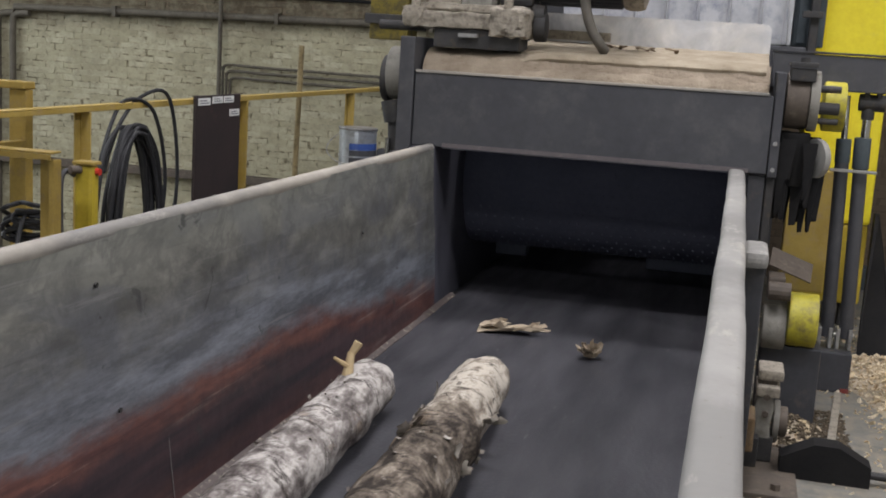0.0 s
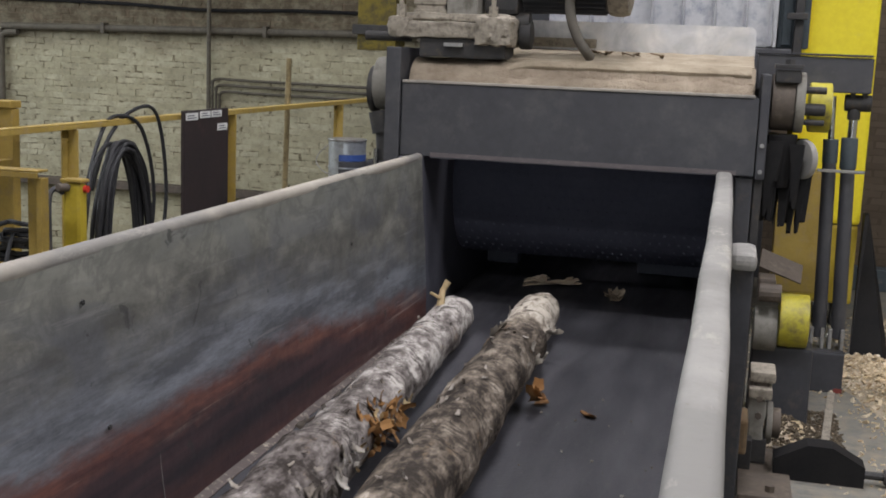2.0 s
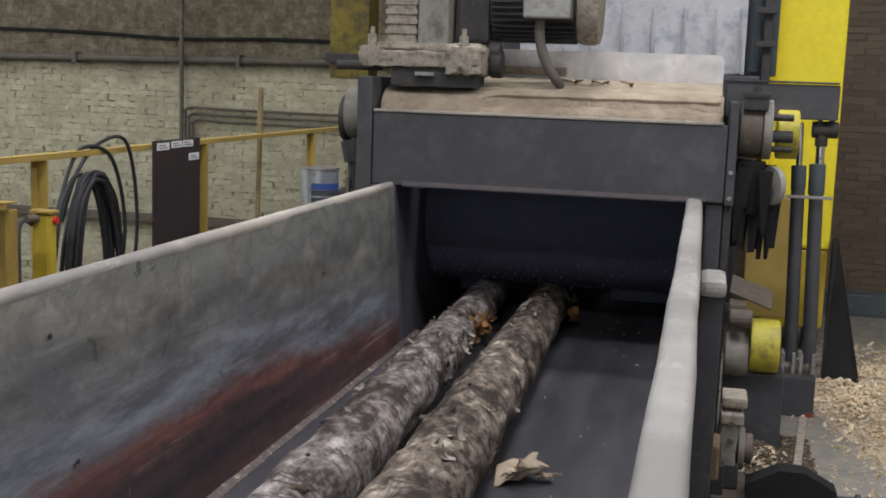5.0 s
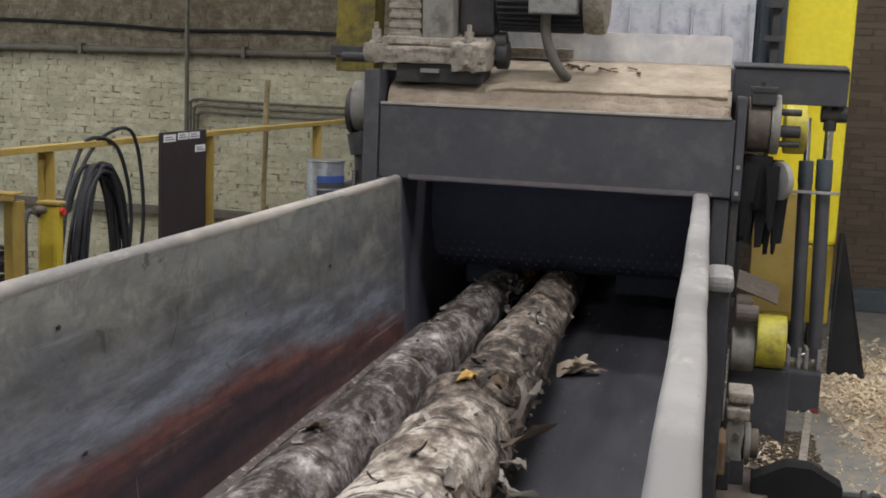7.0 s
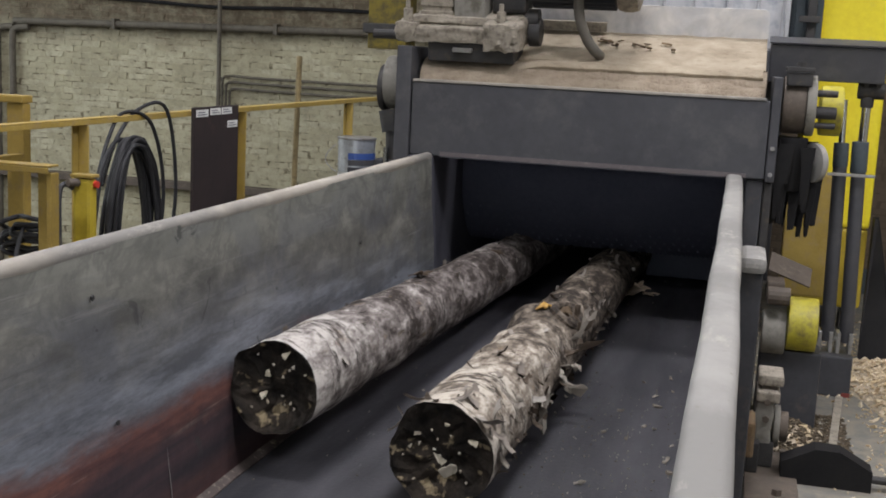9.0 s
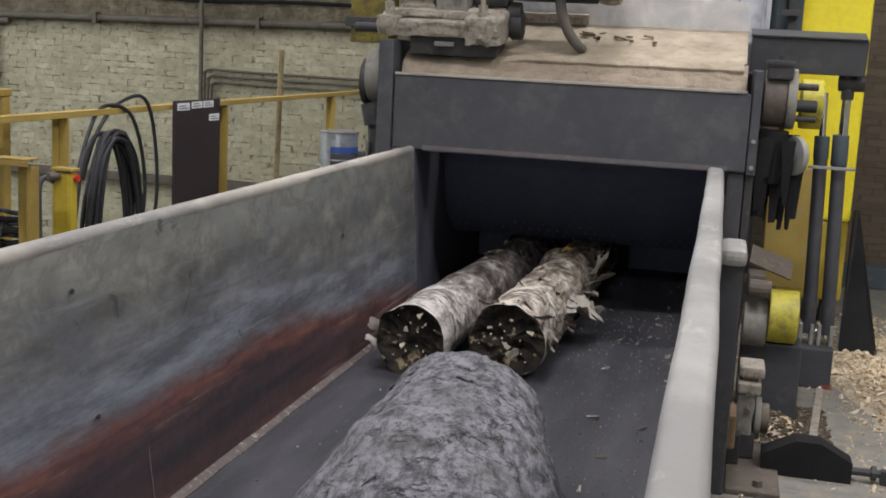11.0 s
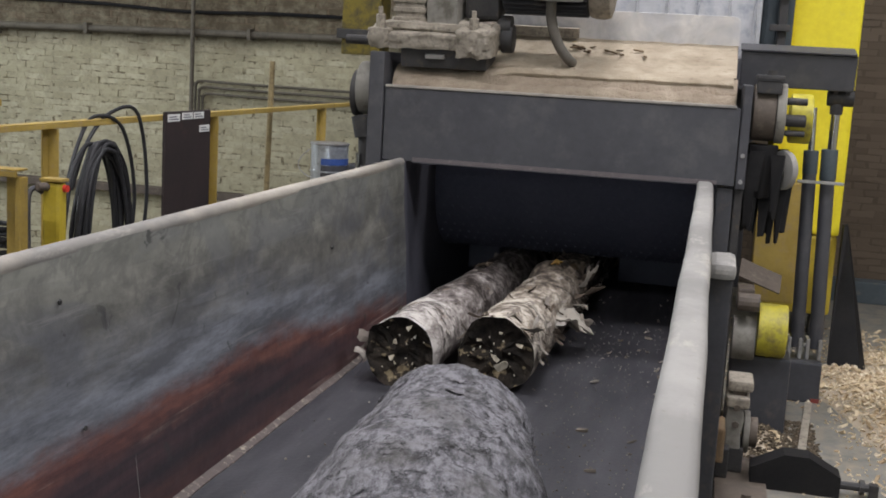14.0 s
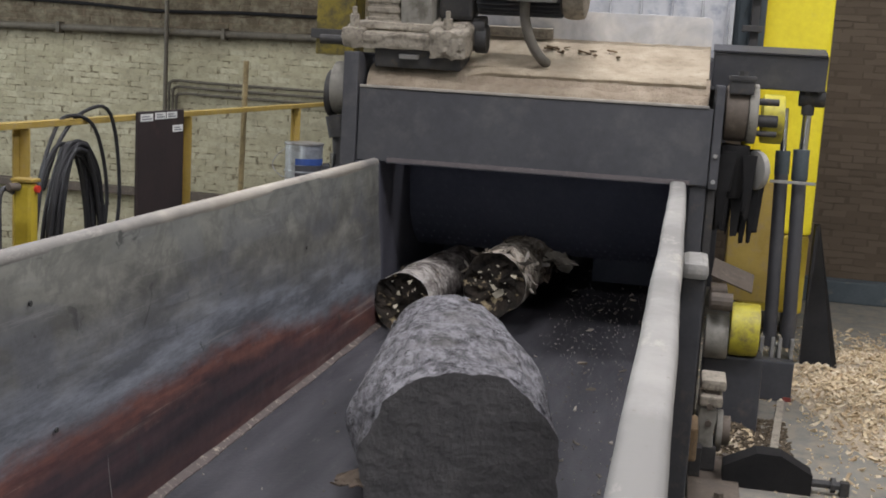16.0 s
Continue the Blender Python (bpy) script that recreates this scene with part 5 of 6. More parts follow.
def trunk(bm, length, r0, r1, seed, rough, crook=0.0, segs=150, ring=36, knots=()):
    """A tapered trunk from the tail at y 0 to the tip; it lies with its underside level. Returns the two end rings."""
    rings = []
    for i in range(segs + 1):
        y = length * i / segs
        u = i / segs
        r = r0 + (r1 - r0) * u
        cx = crook * noise.fractal((y * 0.5, seed, 0), 1, 2, 2)
        row = []
        for j in range(ring):
            a = 2 * math.pi * j / ring
            d = rough * noise.fractal((math.cos(a) * r * 12 + seed, y * 5, math.sin(a) * r * 12), 1, 2, 5)
            d += rough * 0.45 * noise.noise((math.cos(a) * 2.2 + seed * 3, y * 10, math.sin(a) * 2.2))
            for ky, ka, kh, kw in knots:
                da = (a - ka + math.pi) % (2 * math.pi) - math.pi
                d += kh * math.exp(-((y - ky) / kw) ** 2 - (da * r / kw) ** 2)
            rr = r + d
            row.append(bm.verts.new((cx + rr * math.cos(a), y, (r - r0) + rr * math.sin(a))))
        rings.append(row)
    for a, b in zip(rings, rings[1:]):
        for j in range(ring):
            bm.faces.new((a[j], a[(j + 1) % ring], b[(j + 1) % ring], b[j]))
    return rings[0], rings[-1]


def end_face(bm, pts, depth, seed, hollow=0.0):
    """A broken or sawn end: rings of the outline drawn in, with an uneven surface."""
    c = sum(pts, Vector()) / len(pts)
    rings = [[bm.verts.new(p) for p in pts]]
    for s in (0.93, 0.8, 0.62, 0.42, 0.2):
        rings.append([bm.verts.new(c + (p - c) * s + Vector((0, hollow * min(1, (1 - s) * 3) + depth * noise.fractal(((c + (p - c) * s).x * 30 + seed, (c + (p - c) * s).z * 30, 0), 1, 2, 4), 0))) for p in pts])
    n = len(pts)
    for a, b in zip(rings, rings[1:]):
        for j in range(n):
            bm.faces.new((a[j], a[(j + 1) % n], b[(j + 1) % n], b[j]))
    bm.faces.new(rings[-1])


def curl(bm, origin, l, w, bend, m):
    """A curled flake of bark, with thickness."""
    top, bot = [], []
    for i in range(6):
        u = i / 5
        x, z = l * (u * (1 - 0.3 * bend * u)), l * bend * u * u
        for row, dz in ((top, 0.0015), (bot, -0.0015)):
            row.append([bm.verts.new(Vector(origin) + m @ Vector((x, s * w * (1 - 0.35 * u + 0.55 * noise.noise((origin[1] * 40 + s * 3, u * 4, origin[0] * 40))), z + dz + 0.15 * w * abs(s)))) for s in (-0.5, 0, 0.5)])
    for row, flip in ((top, False), (bot, True)):
        for a, b in zip(row, row[1:]):
            for j in range(2):
                q = (a[j], a[j + 1], b[j + 1], b[j])
                bm.faces.new(q[::-1] if flip else q)


def rag(bm, origin, l, w, bend, m, seed, crumple=0.12, nu=9, nv=9):
    """A torn, crumpled piece of bark with a ragged outline and thickness."""
    nz = lambda a, b: noise.noise((a + seed * 7.3, b - seed * 3.1, seed * 1.7)) + 0.5 * noise.noise((a * 2.7 - seed, b * 2.7, seed * 5.1))
    rows = [[], []]
    for i in range(nu):
        u = i / (nu - 1)
        for k in range(2):
            rows[k].append([])
        for j in range(nv):
            v = 2 * j / (nv - 1) - 1
            x = l * u * (0.85 + 0.55 * nz(v * 2.4, 1)) * (1 - 0.25 * v * v)
            y = 0.5 * w * v * (0.95 - 0.35 * u + 0.35 * nz(u * 2.6, 4 + v))
            z = l * bend * u * u + crumple * l * nz(u * 2.2, v * 2.0) * (0.3 + u) + 0.12 * w * v * v * u
            for k, dz in enumerate((0.0016, -0.0016)):
                rows[k][i].append(bm.verts.new(Vector(origin) + m @ Vector((x, y, z + dz))))
    top, bot = rows
    for i in range(nu - 1):
        for j in range(nv - 1):
            bm.faces.new((top[i][j], top[i + 1][j], top[i + 1][j + 1], top[i][j + 1]))
            bm.faces.new((bot[i][j], bot[i][j + 1], bot[i + 1][j + 1], bot[i + 1][j]))
    for a, b in ([((0, j), (0, j + 1)) for j in range(nv - 1)] + [((i + 1, 0), (i, 0)) for i in range(nu - 1)]
                 + [((nu - 1, j + 1), (nu - 1, j)) for j in range(nv - 1)] + [((i, nv - 1), (i + 1, nv - 1)) for i in range(nu - 1)]):
        bm.faces.new((top[a[0]][a[1]], top[b[0]][b[1]], bot[b[0]][b[1]], bot[a[0]][a[1]]))


def flakes(bm, n, y0, y1, r0, r1, length, rnd, lo, hi, size, lift=0.6):
    for i in range(n):
        y = y0 + (y1 - y0) * rnd.random()
        a = lo + (hi - lo) * rnd.random()
        r = r0 + (r1 - r0) * y / length
        o = Vector((r * math.cos(a), y, (r - r0) + r * math.sin(a)))
        nrm = Vector((math.cos(a), 0, math.sin(a)))
        along = Vector((0, 1 if rnd.random() > 0.5 else -1, 0)) * rnd.random() + nrm.cross(Vector((0, 1, 0))) * (rnd.random() - 0.5) * 2
        along.normalize()
        zax = nrm
        xax = (along - zax * along.dot(zax)).normalized()
        m = Matrix((xax, zax.cross(xax), zax)).transposed()
        s = size * (0.4 + rnd.random())
        curl(bm, o, s, s * (0.3 + 0.5 * rnd.random()), lift * (0.2 + rnd.random()), m)


def birch(name, length, r0, r1, seed, mat, label, crook, knots, flake_spec, splinter=0.050):
    log = thing(name, 0, 0, 0, label, "log", "logs on the belt")
    bm = bmesh.new()
    tail, tip = trunk(bm, length, r0, r1, seed, 0.012, crook, 240, 36, knots)
    tail, tip = [v.co.copy() for v in tail], [v.co.copy() for v in tip]
    bark = part("bark", bm, mat, log, smooth=True)
    one("tail_end", M_ROT, log, end_face, tail, 0.018, seed, 0.03, label="rotten dark end with pale splinters")
    one("tip_end", M_PALE_WOOD, log, end_face, tip, 0.01, seed + 5)
    rnd = random.Random(seed)
    for k, (n, y0, y1, lo, hi, size, mt) in enumerate(flake_spec):
        bm = bmesh.new()
        flakes(bm, n, y0, y1, r0, r1, length, rnd, lo, hi, size)
        tagged(part("loose_bark", bm, mt, bark), kind="stuff")
    # splinters on the rotten end
    bm = bmesh.new()
    for i in range(17):
        a, q = 6.28 * rnd.random(), r0 * 0.82 * math.sqrt(rnd.random())
        l = 0.006 + splinter * rnd.random() ** 3
        m = Euler((1.2 + 0.7 * rnd.random(), 0.6 * (rnd.random() - 0.5), 0.5 * (rnd.random() - 0.5))).to_matrix() @ Matrix.Rotation(6.28 * rnd.random(), 3, "Z")
        rag(bm, (q * math.cos(a), 0.004, q * math.sin(a)), l, l * (0.4 + 0.5 * rnd.random()), 0.1, m, 70 + i, 0.1, 5, 4)
    tagged(part("splinter_cover", bm, M_CREAM, log), kind="stuff")
    return log, bark


def left_log():
    log, bark = birch("birch_log", 5.85, 0.121, 0.078, 3, M_BIRCH_A, "pale birch log with curled bark and a broken twig stub", 0.0,
                      ((2.2, 1.0, 0.02, 0.05), (4.0, 2.2, 0.015, 0.04)),
                      ((70, 2.8, 5.75, 0.3, 2.9, 0.016, M_FLAKE), (60, 0.1, 3.2, 0.2, 2.9, 0.024, M_FLAKE), (20, 2.5, 4.5, 1.6, 2.9, 0.035, M_FLAKE), (46, 4.22, 4.55, -0.3, 0.8, 0.05, M_LEAF), (26, 4.1, 4.7, -0.3, 0.6, 0.026, M_PALE_WOOD), (36, 3.5, 4.1, -0.3, 0.6, 0.03, M_FLAKE), (5, 0.0, 0.12, 2.9, 3.7, 0.06, M_FLAKE)), 0.018)
    one("twig_stub", M_PALE_WOOD, log, lambda bm: [cyl(bm, (-0.03, 5.70, 0.02), (-0.026, 5.72, 0.085), 0.016, 0.011, n=9), cyl(bm, (-0.026, 5.72, 0.08), (-0.008, 5.73, 0.115), 0.010, 0.014, n=7), cyl(bm, (-0.03, 5.70, 0.05), (-0.065, 5.68, 0.075), 0.008, 0.005, n=6)], label="torn brown twig stub")
    # dark bark sheets laid on top; their colour gives the shade of cracks
    for k, (y, a, l, w) in enumerate(((2.05, 1.3, 0.07, 0.035), (1.2, 1.75, 0.08, 0.08))):
        q = 0.121 - 0.043 * y / 5.85
        one("bark_tear", M_OLD_BARK, log, rag, (q * math.cos(a) - 0.3 * l, y, q - 0.121 + q * math.sin(a) + 0.004), l, w, 0.05, Matrix.Rotation(0.8 * (math.pi / 2 - a), 3, "Y"), 60 + k, 0.12, label="dark old-bark sheet, its colour giving the shade of a tear")
    return log


def right_log():
    log, bark = birch("birch_log", 5.98, 0.130, 0.084, 8, M_BIRCH_B, "dark patchy birch log with knots and torn bark hanging off", 0.005,
                      ((5.35, 0.4, 0.03, 0.06), (1.24, 0.98, 0.02, 0.11),  (2.0, 0.8, 0.035, 0.06), (1.2, 2.2, 0.03, 0.07), (0.8, 0.5, 0.03, 0.05), (3.6, 1.5, 0.02, 0.05)),
                      ((80, 2.8, 5.8, 0.0, 2.7, 0.018, M_FLAKE), (70, 0.1, 2.8, -0.5, 2.4, 0.032, M_FLAKE), (16, 0.3, 1.4, -0.8, 0.3, 0.035, M_OLD_BARK), (40, 0.1, 1.8, -0.6, 2.0, 0.03, M_OLD_BARK), (8, 5.2, 5.5, -0.6, 0.5, 0.04, M_TORN), (8, 5.2, 5.6, 1.6, 2.9, 0.045, M_FLAKE), (16, 0.0, 0.1, 0.0, 3.1, 0.05, M_FLAKE)))
    # torn bark hanging off beyond the tail
    for k, (o, l, w, b, e) in enumerate((((0.115, 0.84, 0.02), 0.08, 0.10, -0.25, (0.15, 0.8, 0.3)), ((0.08, 5.55, -0.02), 0.07, 0.06, 0.2, (0, 0, -0.3)))):
        one("torn_flap", M_TORN, log, rag, o, l, w, b, Euler(e).to_matrix(), 3 + k, 0.2, label="ragged pale flap of torn bark", smooth=True)
    for k, (o, l, w, b, e) in enumerate((((0.10, 1.10, 0.05), 0.15, 0.012, 0.25, (0, -0.35, 0.75)), ((0.11, 0.98, 0.03), 0.11, 0.022, 0.3, (0.4, -0.1, 0.35)), ((0.11, 0.92, 0.01), 0.09, 0.03, -0.1, (-0.3, 0, 0.5)),
                                         ((0.105, 1.18, 0.045), 0.08, 0.03, 0.4, (0.2, -0.5, 0.2)), ((0.11, 0.86, -0.01), 0.10, 0.025, -0.2, (0, 0.2, -0.1)), ((0.09, 1.25, 0.08), 0.06, 0.04, 0.5, (0.3, -0.7, 0.6)))):
        one("torn_strip", (M_TORN, M_OLD_BARK)[k % 2], log, rag, o, l, w, b, Euler(e).to_matrix(), 11 + k, 0.25, 8, 4, label="torn strip of bark")
    flap = one("torn_flap", M_TORN, log, rag, (0, 0, 0), 0.14, 0.26, -0.12, Matrix.Identity(3), 3, 0.2, label="ragged pale flap of torn bark", smooth=True)
    # raised lip round an overgrown branch stub, with a bare spot beside it
    c, r = 0.98, 0.132

    def lip(bm):
        pts = []
        for q in range(19):
            a = 2 * math.pi * q / 18
            f = 1 + 0.12 * noise.noise((math.cos(a) * 1.5, math.sin(a) * 1.5, 4))
            t = c + 0.050 * f * math.cos(a) / r
            pts.append(Vector(((r - 0.002) * math.cos(t), 1.24 + 0.095 * f * math.sin(a), (r + 0.001) * math.sin(t) - 0.007)))
        sweep(bm, pts, 0.016, 8)
    one("knot_lip", M_BIRCH_B, log, lip, label="swollen bark lip round a branch stub", smooth=True)
    # no hollow is cut: this dark sheet paints in the groove's shade
    one("knot_hollow", M_DARK_BIT, log, rag, ((r + 0.003) * math.cos(c + 0.24), 1.24, (r + 0.003) * math.sin(c + 0.24) - 0.007), 0.040, 0.13, -0.1, Matrix.Rotation(math.pi / 2 - c, 3, "Y"), 21, 0.05, 8, 8, label="dark bark sheet painted in as the shade of a knot hollow")
    one("wound", M_AMBER, log, lambda bm: [rag(bm, (-0.02 + 0.008 * q, 1.16 + 0.03 * q, 0.133 - 0.002 * q), 0.035, 0.07, 0.1, Matrix.Rotation(0.5 * q, 3, "Z"), 30 + q, 0.1, 6, 6) for q in range(2)], label="bare orange-yellow wood wound")
    return log, flap


def big_log():
    log = thing("thick_log", 0, 0, 0, "short thick log with grey scaly bark and a dark sawn end", "log", "logs on the belt")
    L, r0, r1 = 1.2, 0.217, 0.190
    bm = bmesh.new()
    tail, tip = trunk(bm, L, r0, r1, 31, 0.012, 0.0, 190, 130, ((0.25, 3.0, 0.03, 0.08), (0.5, 0.25, 0.028, 0.32), (0.42, 2.95, 0.034, 0.26)))
    for v in bm.verts:
        u = v.co.y / L
        if u > 0.86:
            k = 1 - 0.26 * ((u - 0.86) / 0.14) ** 2
            v.co.x, v.co.z = v.co.x * k, (v.co.z - (r1 - r0)) * k + (r1 - r0)
    tail, tip = [v.co.copy() for v in tail], [v.co.copy() for v in tip]
    bark = part("bark", bm, M_BARK, log, smooth=True)
    one("sawn_end", M_SAWN, log, end_face, tail, 0.0006, 31, label="flat dark sawn end")
    one("tip_end", M_SAWN, log, end_face, tip, 0.012, 35)
    rnd = random.Random(31)
    bm = bmesh.new()
    flakes(bm, 340, 0.02, 1.02, r0 - 0.001, r1 - 0.001, L, rnd, 0.1, 3.0, 0.016, 0.14)
    flakes(bm, 190, 0.02, 1.02, r0, r1, L, rnd, 0.1, 3.0, 0.028, 0.13)
    tagged(part("scale_cover", bm, M_BARK, bark), kind="stuff")
    one("torn_bark", M_OLD_BARK, log, rag, (-0.19, 0.06, -0.05), 0.09, 0.14, -0.3, Matrix.Rotation(2.9, 3, "Z"), 97, 0.2)
    return log


def belt_litter():
    """All that lies loose on the belt and rides on it; y is its place at the start."""
    rnd = random.Random(5)
    c = thing("bark_slab", 0, 0, 0, "flat slab of pale torn bark lying on the belt", "bark")

    def slab(bm):
        rag(bm, (-0.14, 0, BELT + 0.012), 0.27, 0.10, 0.02, Euler((0.12, -0.02, 0.08)).to_matrix(), 81, 0.05, 12, 9)
        rag(bm, (-0.13, 0.01, BELT + 0.026), 0.12, 0.06, 0.1, Euler((0.2, -0.05, -0.2)).to_matrix(), 83, 0.15)
        rag(bm, (0.0, -0.01, BELT + 0.02), 0.13, 0.07, 0.08, Euler((-0.1, -0.05, 0.15)).to_matrix(), 85, 0.12)
    one("slab", M_TAN, c, slab)
    d = thing("bark_curl", 0, 0, 0, "small crumpled curl of birch bark on the belt", "bark")

    def crumple(bm):
        r = random.Random(2)
        for i in range(12):
            rag(bm, (0.03 * (r.random() - 0.5), 0.03 * (r.random() - 0.5), BELT + 0.01 + 0.03 * r.random()), 0.045, 0.04, 0.7, Euler((r.random(), r.random() - 0.5, 6 * r.random())).to_matrix(), 50 + i, 0.3, 6, 6)
    one("curl", M_TAN, d, crumple)
    e = thing("dry_leaves", 0, 0, 0, "clump of dry brown leaves on the belt", "leaves")

    def leaf(bm):
        r = random.Random(6)
        for i in range(9):
            curl(bm, (0.03 * (r.random() - 0.5), 0.10 * (r.random() - 0.5), BELT + 0.008 + 0.05 * r.random()), 0.05, 0.045, 0.5, Euler((r.random() - 0.5, r.random() - 0.5, 6 * r.random())).to_matrix())
        for i in range(3):
            curl(bm, (0.17 + 0.03 * (r.random() - 0.5), 0.02 * r.random(), BELT + 0.004), 0.03, 0.025, 0.3, Euler((0, 0, 6 * r.random())).to_matrix())
    one("leaf", M_LEAF, e, leaf)
    f = thing("bark_sheet", 0, 0, 0, "folded sheet of pale birch bark on the belt", "bark")

    def sheet(bm):
        rag(bm, (-0.09, 0, BELT + 0.012), 0.16, 0.15, 0.12, Euler((0.15, -0.1, 0.1)).to_matrix(), 41, 0.16)
        rag(bm, (-0.06, -0.02, BELT + 0.03), 0.09, 0.06, 0.2, Euler((0.35, -0.15, -0.5)).to_matrix(), 43, 0.25)
        rag(bm, (0.02, 0.01, BELT + 0.02), 0.07, 0.05, -0.1, Euler((-0.1, -0.1, 0.2)).to_matrix(), 47, 0.2)
    one("sheet", M_TAN, f, sheet)
    g = thing("belt_flecks", 0, 0, 0, "scattered pale wood flecks on the rubber belt", "wood flecks", kind="stuff")
    bm = bmesh.new()
    scatter(bm, 150, lambda r: (-1.14 + 1.04 * r.random(), -5.0 + 4.3 * r.random(), BELT + 0.002), 0.0035, rnd)
    scatter(bm, 700, lambda r: (-0.5 + 0.40 * r.random(), -5.0 + 3.6 * r.random(), BELT + 0.002), 0.0022, rnd)
    for i in range(26):
        rag(bm, (-0.55 + 0.45 * rnd.random(), -4.6 + 3.4 * rnd.random(), BELT + 0.004), 0.012 + 0.025 * rnd.random() ** 2, 0.012, 0.2, Matrix.Rotation(6.28 * rnd.random(), 3, "Z"), 90 + i, 0.2, 4, 4)
    scatter(bm, 12, lambda r: (-0.40 + 0.29 * r.random(), -4.2 + 2.6 * r.random(), BELT + 0.004), 0.014, rnd, 0.6)
    scatter(bm, 50, lambda r: (-0.62 + 0.5 * r.random(), -0.5 + 3.2 * r.random(), BELT + 0.002), 0.004, rnd)
    part("flecks", bm, M_FLECK, g)
    return (c, -0.79, 4.28), (d, -0.47, 4.05), (e, -0.53, 2.28), (f, -0.415, 0.14), (g, 0, 0)


# ---- what moves ----


def belt_way(t):
    return SPEED * (min(t, 10.85) + max(0, t - 14.55))


def dense(rows):
    """Rows of numbers, filled in evenly to a quarter of a second."""
    out = []
    for a, b in zip(rows, rows[1:]):
        n = max(1, round((b[0] - a[0]) / 0.25))
        out += [tuple(p + (q - p) * k / n for p, q in zip(a, b)) for k in range(n)]
    return out + [rows[-1]]


def motions():
    for ob, x, y in LITTER:
        walk(ob, [(t, pose(x, y + belt_way(t), 0)) for t, in dense([(0.0,), (10.85,), (14.55,), (16.0,)])])
    # first log: tail x, height over its rest, yaw, pitch, and what it gains on the belt
    rows = [(0.0, -0.73, 0, 2.75, 0, 0), (4.0, -0.73, 0, 2.75, 0, 0), (6.5, -0.82, 0, 1.7, 0, 0), (7.0, -0.86, 0, 1.2, 0, 0), (7.5, -0.90, 0, 0.8, 0, 0), (8.0, -0.92, 0.0, 0.4, 0, 0), (8.3, -0.93, 0.0, 0.2, 0, -0.02),
            (8.5, -0.95, 0.0, -0.1, 0, -0.02), (8.6, -0.98, 0.012, -0.5, -0.1, 0), (8.7, -0.995, 0.058, -1.0, -0.5, 0), (8.8, -1.01, 0.02, -1.4, -0.2, 0), (8.9, -1.06, 0.05, -2.1, -0.5, 0), (9.0, -1.08, 0.125, -2.5, -1.2, 0),
            (9.1, -1.065, 0.045, -2.4, -0.45, 0), (9.2, -1.05, 0.085, -2.4, -0.8, 0), (9.35, -1.02, 0.02, -2.4, -0.2, -0.02), (9.5, -0.99, 0.0, -2.4, 0, -0.04), (10.85, -0.96, 0, -2.4, 0, -0.05), (14.6, -0.96, 0, -2.4, 0, -0.05),
            (14.7, -0.97, 0.045, -2.6, -0.5, -0.09), (14.8, -1.0, 0.07, -2.9, -0.8, -0.14), (14.9, -1.04, 0.055, -3.4, -0.6, -0.24), (15.0, -1.06, 0.035, -3.7, -0.4, -0.30), (15.2, -1.07, 0.02, -3.6, -0.2, -0.23),
            (15.4, -1.07, 0.02, -3.5, -0.2, -0.215), (15.6, -1.075, 0.02, -3.4, -0.2, -0.19), (15.8, -1.075, 0.025, -3.4, -0.25, -0.15), (16.0, -1.075, 0.0, -3.4, 0, -0.06)]
    walk(LOG_A, [(t, pose(x, -2.68 + belt_way(t) + g, BELT + 0.118 + h, p, 0, y)) for t, x, h, y, p, g in dense(rows)])
    rows = [(0.0, -0.535, 0, 1.6, 0, 0), (4.0, -0.535, 0, 1.6, 0, 0), (6.2, -0.56, 0.0, 1.0, 0, 0), (6.3, -0.54, 0.06, 1.4, -0.7, 0), (6.5, -0.485, 0.14, 2.4, -1.7, 0), (6.95, -0.47, 0.175, 2.6, -2.3, 0), (7.2, -0.50, 0.135, 2.0, -1.7, 0), (7.5, -0.56, 0.07, 0.8, -0.8, 0),
            (7.8, -0.62, 0.0, -0.8, 0, 0), (8.5, -0.60, 0.03, -1.5, -0.3, 0), (8.7, -0.61, 0.03, -1.7, -0.3, -0.02), (9.0, -0.635, 0.012, -2.0, -0.1, -0.05), (9.2, -0.62, 0.0, -2.0, 0, -0.04), (10.85, -0.645, 0, -1.7, 0, 0), (14.55, -0.645, 0, -1.7, 0, 0), (15.0, -0.69, 0.005, -1.7, 0, 0), (15.4, -0.68, 0.01, -1.7, -0.1, 0), (16.0, -0.715, 0.084, -1.7, -0.6, 0)]
    walk(LOG_B, [(t, pose(x, -2.66 + belt_way(t) + g, BELT + 0.126 + h, p, 0, y)) for t, x, h, y, p, g in dense(rows)])
    rows = [(0.0, -0.385, 8.5), (10.85, -0.385, 8.5), (14.55, -0.385, 8.5), (15.0, -0.405, 9.5), (15.5, -0.43, 11), (16.0, -0.416, 13.6)]
    walk(LOG_C, [(t, pose(x, -4.84 + belt_way(t), BELT + 0.217, 0, 0, y)) for t, x, y in dense(rows)])
    # the torn flap swings out as the log is dragged on
    walk(FLAP, [(t, pose(0.105, 0.60, 0.045, 3, a, 7)) for t, a in ((0.0, 82), (8.6, 82), (9.2, 70), (11.3, 24), (14.6, 24), (15.4, 16), (16.0, 5))])
    # swing arm rises as the thick part of the logs goes under it
    lift = [(0.0, 0), (6.0, 0), (6.3, 0.05), (6.5, 0.22), (7.0, 0.62), (7.5, 0.80), (8.0, 0.84), (8.5, 0.88), (9.0, 0.93), (11.3, 1.0), (16.0, 0.99)]
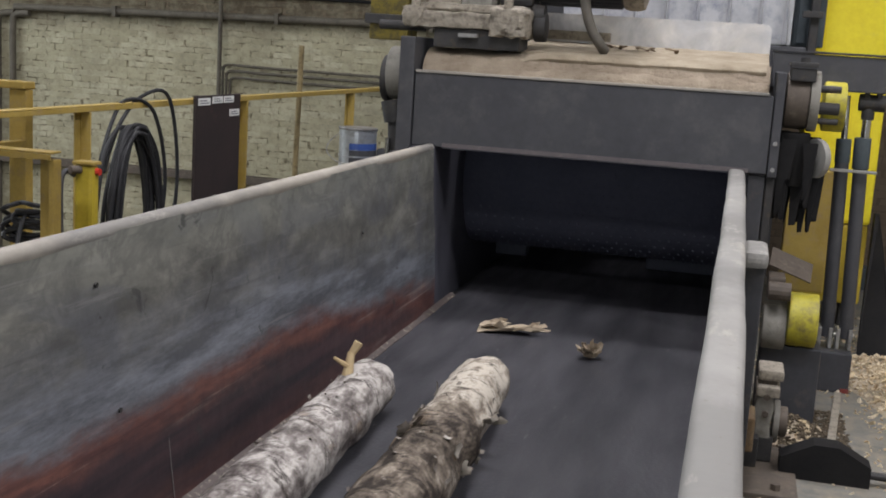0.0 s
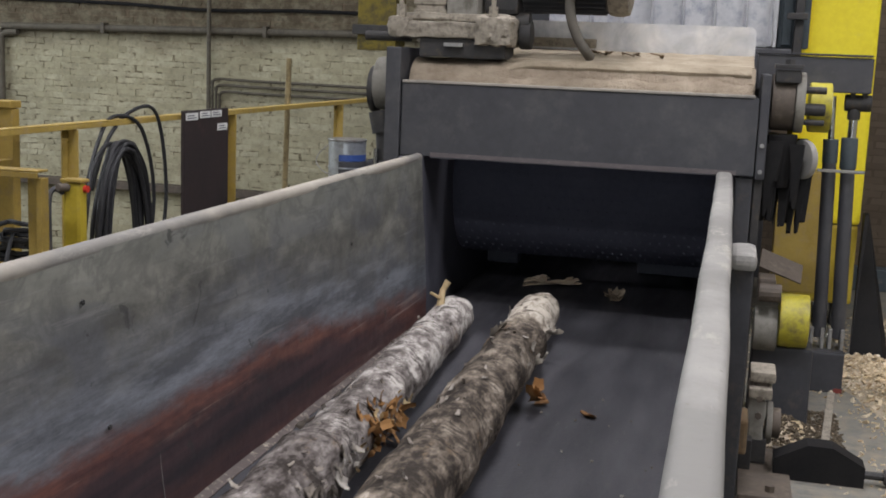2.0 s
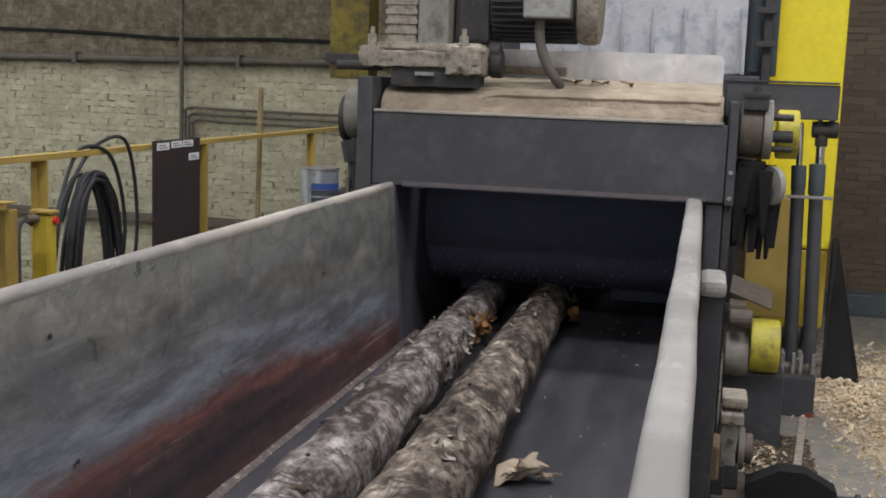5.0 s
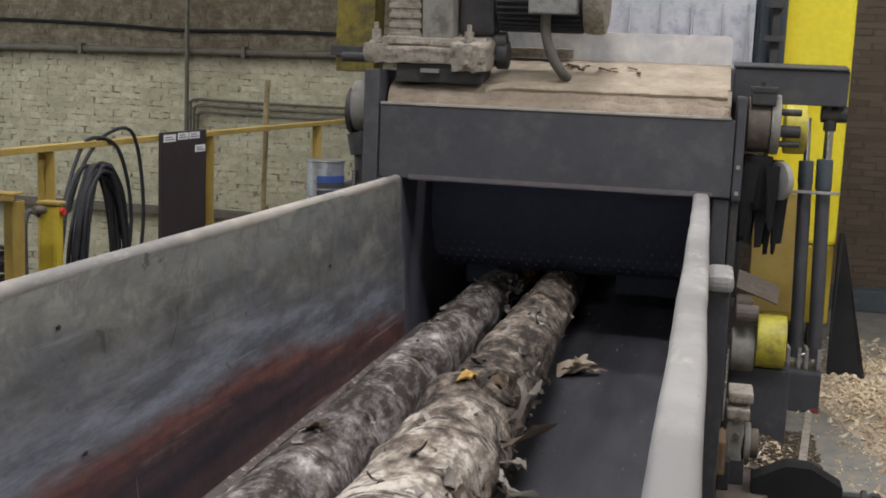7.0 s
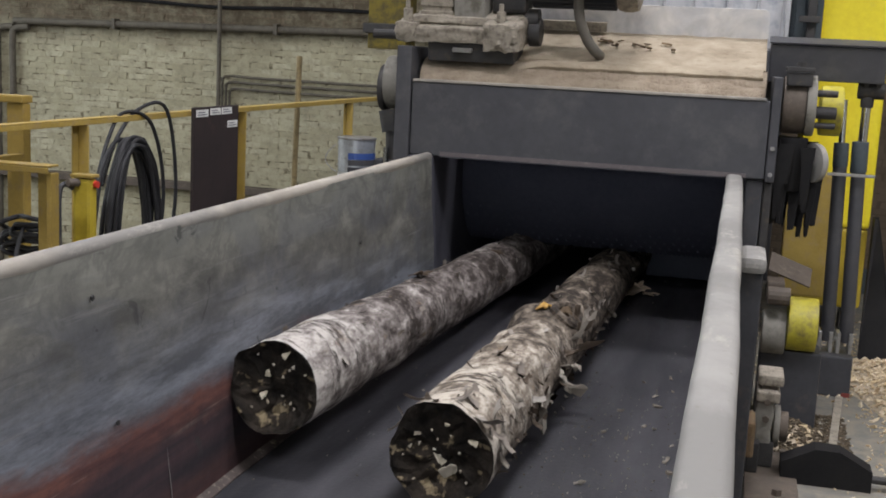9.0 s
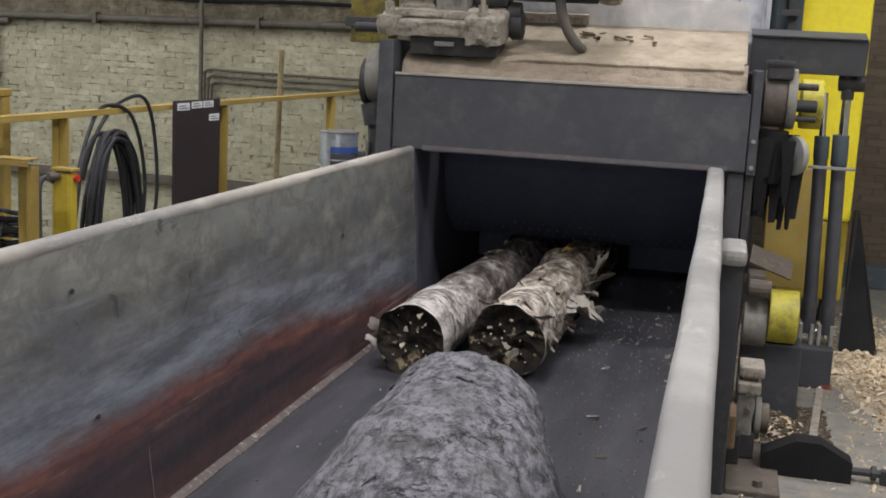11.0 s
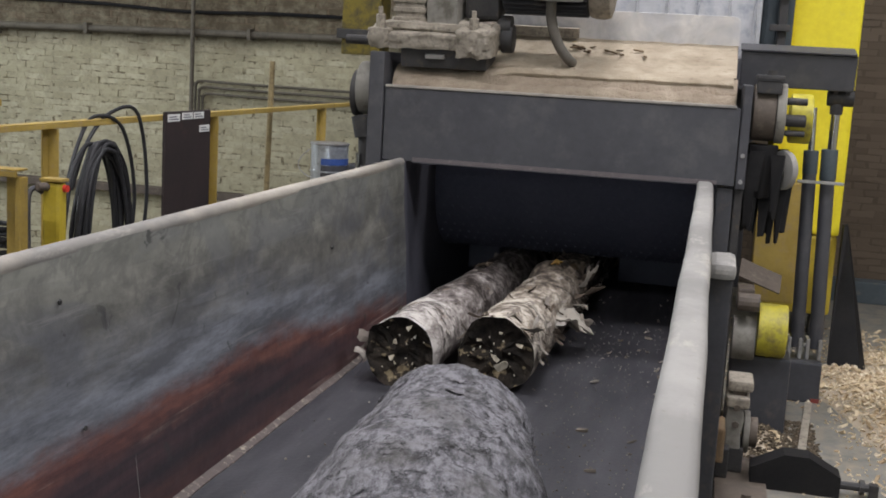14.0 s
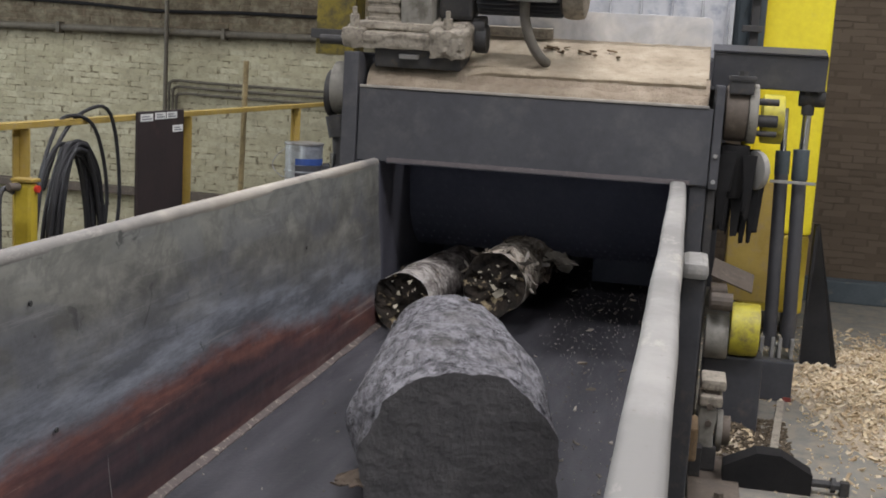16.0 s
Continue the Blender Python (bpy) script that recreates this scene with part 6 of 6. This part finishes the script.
    # the feed drum hangs on the arm and turns with the belt
    walk(DRUM, [(t, pose(-0.628, 5.47, BELT + 0.515 + 0.06 * k, -math.degrees(belt_way(t) / 0.37), 0, 0)) for t, k in dense(lift)])
    walk(ARM, [(t, pose(-0.63, 4.775, Z(-0.14), 12 * k, 0, 0)) for t, k in dense(lift)])
    rod = []
    for t, k in dense(lift):
        e = pose(-0.63, 4.775, Z(-0.14), 12 * k) @ Vector((0.493 + 0.63, 5.12 - 4.775, 0.015))
        rod.append((t, pose(0.480, e.y, e.z, math.degrees(math.atan2(5.12 - e.y, e.z - Z(-0.4))), 0, 0)))
    walk(ROD, rod)


# ---- brick wall, last of the structure ----


def brick_wall():
    """Wall of rough whitewashed brick; the bricks stand proud of recessed mortar."""
    wall = tagged(one("wall_north", M_MORTAR, None, box, -12.0, 8.0, WALL, WALL + 0.3, LOW, CEIL), "rough whitewashed brick wall, stained and uneven", "wall", kind="structure")
    rnd = random.Random(77)
    C, B = 0.0625, 0.215
    shapes = []
    for k in range(30):
        bm = bmesh.new()
        vs = box(bm, 0, B - 0.006 - 0.008 * rnd.random(), -0.001 - 0.006 * rnd.random(), 0.02, 0, C - 0.005 - 0.005 * rnd.random())
        for v in bm.verts:
            if v.co.y < 0:
                v.co += Vector((0.020 * (rnd.random() - 0.5), 0.006 * (rnd.random() - 0.5), 0.016 * (rnd.random() - 0.5)))
        bmesh.ops.recalc_face_normals(bm, faces=bm.faces[:])
        me = bpy.data.meshes.new("brick")
        bm.to_mesh(me)
        bm.free()
        me.materials.append(M_BRICK_ONE)
        shapes.append(me)
    verts, faces = [], []
    made = 0
    top = int((Z(1.5) - LOW) / C)
    for r in range(top):
        z = LOW + r * C
        for c in range(int(12.5 / B)):
            x = -9.4 + c * B + (B / 2 if r % 2 else 0) + 0.03 * (rnd.random() - 0.5)
            me = rnd.choice(shapes)
            if rnd.random() < 0.008:
                continue
            near = -5.9 < x < -3.7 and Z(-1.0) < z < Z(0.4)
            if near and made < 300 and (Z(-0.95) < z < Z(0.3)):
                ob = new("brick", me)
                ob.parent = wall
                ob.location = (x, WALL, z)
                made += 1
                continue
            n = len(verts)
            verts += [(x + v.co.x, WALL + v.co.y, z + v.co.z) for v in me.vertices]
            faces += [[n + i for i in p.vertices] for p in me.polygons]
    me = bpy.data.meshes.new("bricks")
    me.from_pydata(verts, [], faces)
    me.materials.append(M_BRICK)
    ob = new("bricks", me)
    ob.parent = wall
    tagged(ob, kind="stuff")


def mat_brick_one():
    k = Mat("whitewashed_single_brick", 0.9)
    geo = k.t.nodes.new("ShaderNodeNewGeometry").outputs["Position"]
    k.co = geo
    tone = k.ramp(k.rand(), (0.0, (0.375, 0.345, 0.232)), (0.5, (0.42, 0.388, 0.270)), (1.0, (0.475, 0.442, 0.318)))
    c = k.mix(k.ramp(k.noise(1.1, 8, rough=0.75), (0.46, 0.0), (0.68, 0.8)), tone, (0.25, 0.228, 0.155))
    c = k.mix(k.ramp(k.noise(13, 8, rough=0.75), (0.47, 0.0), (0.64, 0.7)), c, (0.235, 0.214, 0.15))
    c = k.mix(grime(k), c, (0.085, 0.066, 0.042))
    return k.colour(c).bump(k.noise(45, 5), 0.5, 0.008).m


M_BRICK_ONE = mat_brick_one()

hall()
trough()
infeed_frame()
DRUM = feed_drum()
ARM = swing_arm()
chipper()
ROD = cylinders()
side_drives()
railing()
wall_fittings()
floor_chips()
LOG_A, (LOG_B, FLAP), LOG_C = left_log(), right_log(), big_log()
LITTER = belt_litter()
brick_wall()
motions()
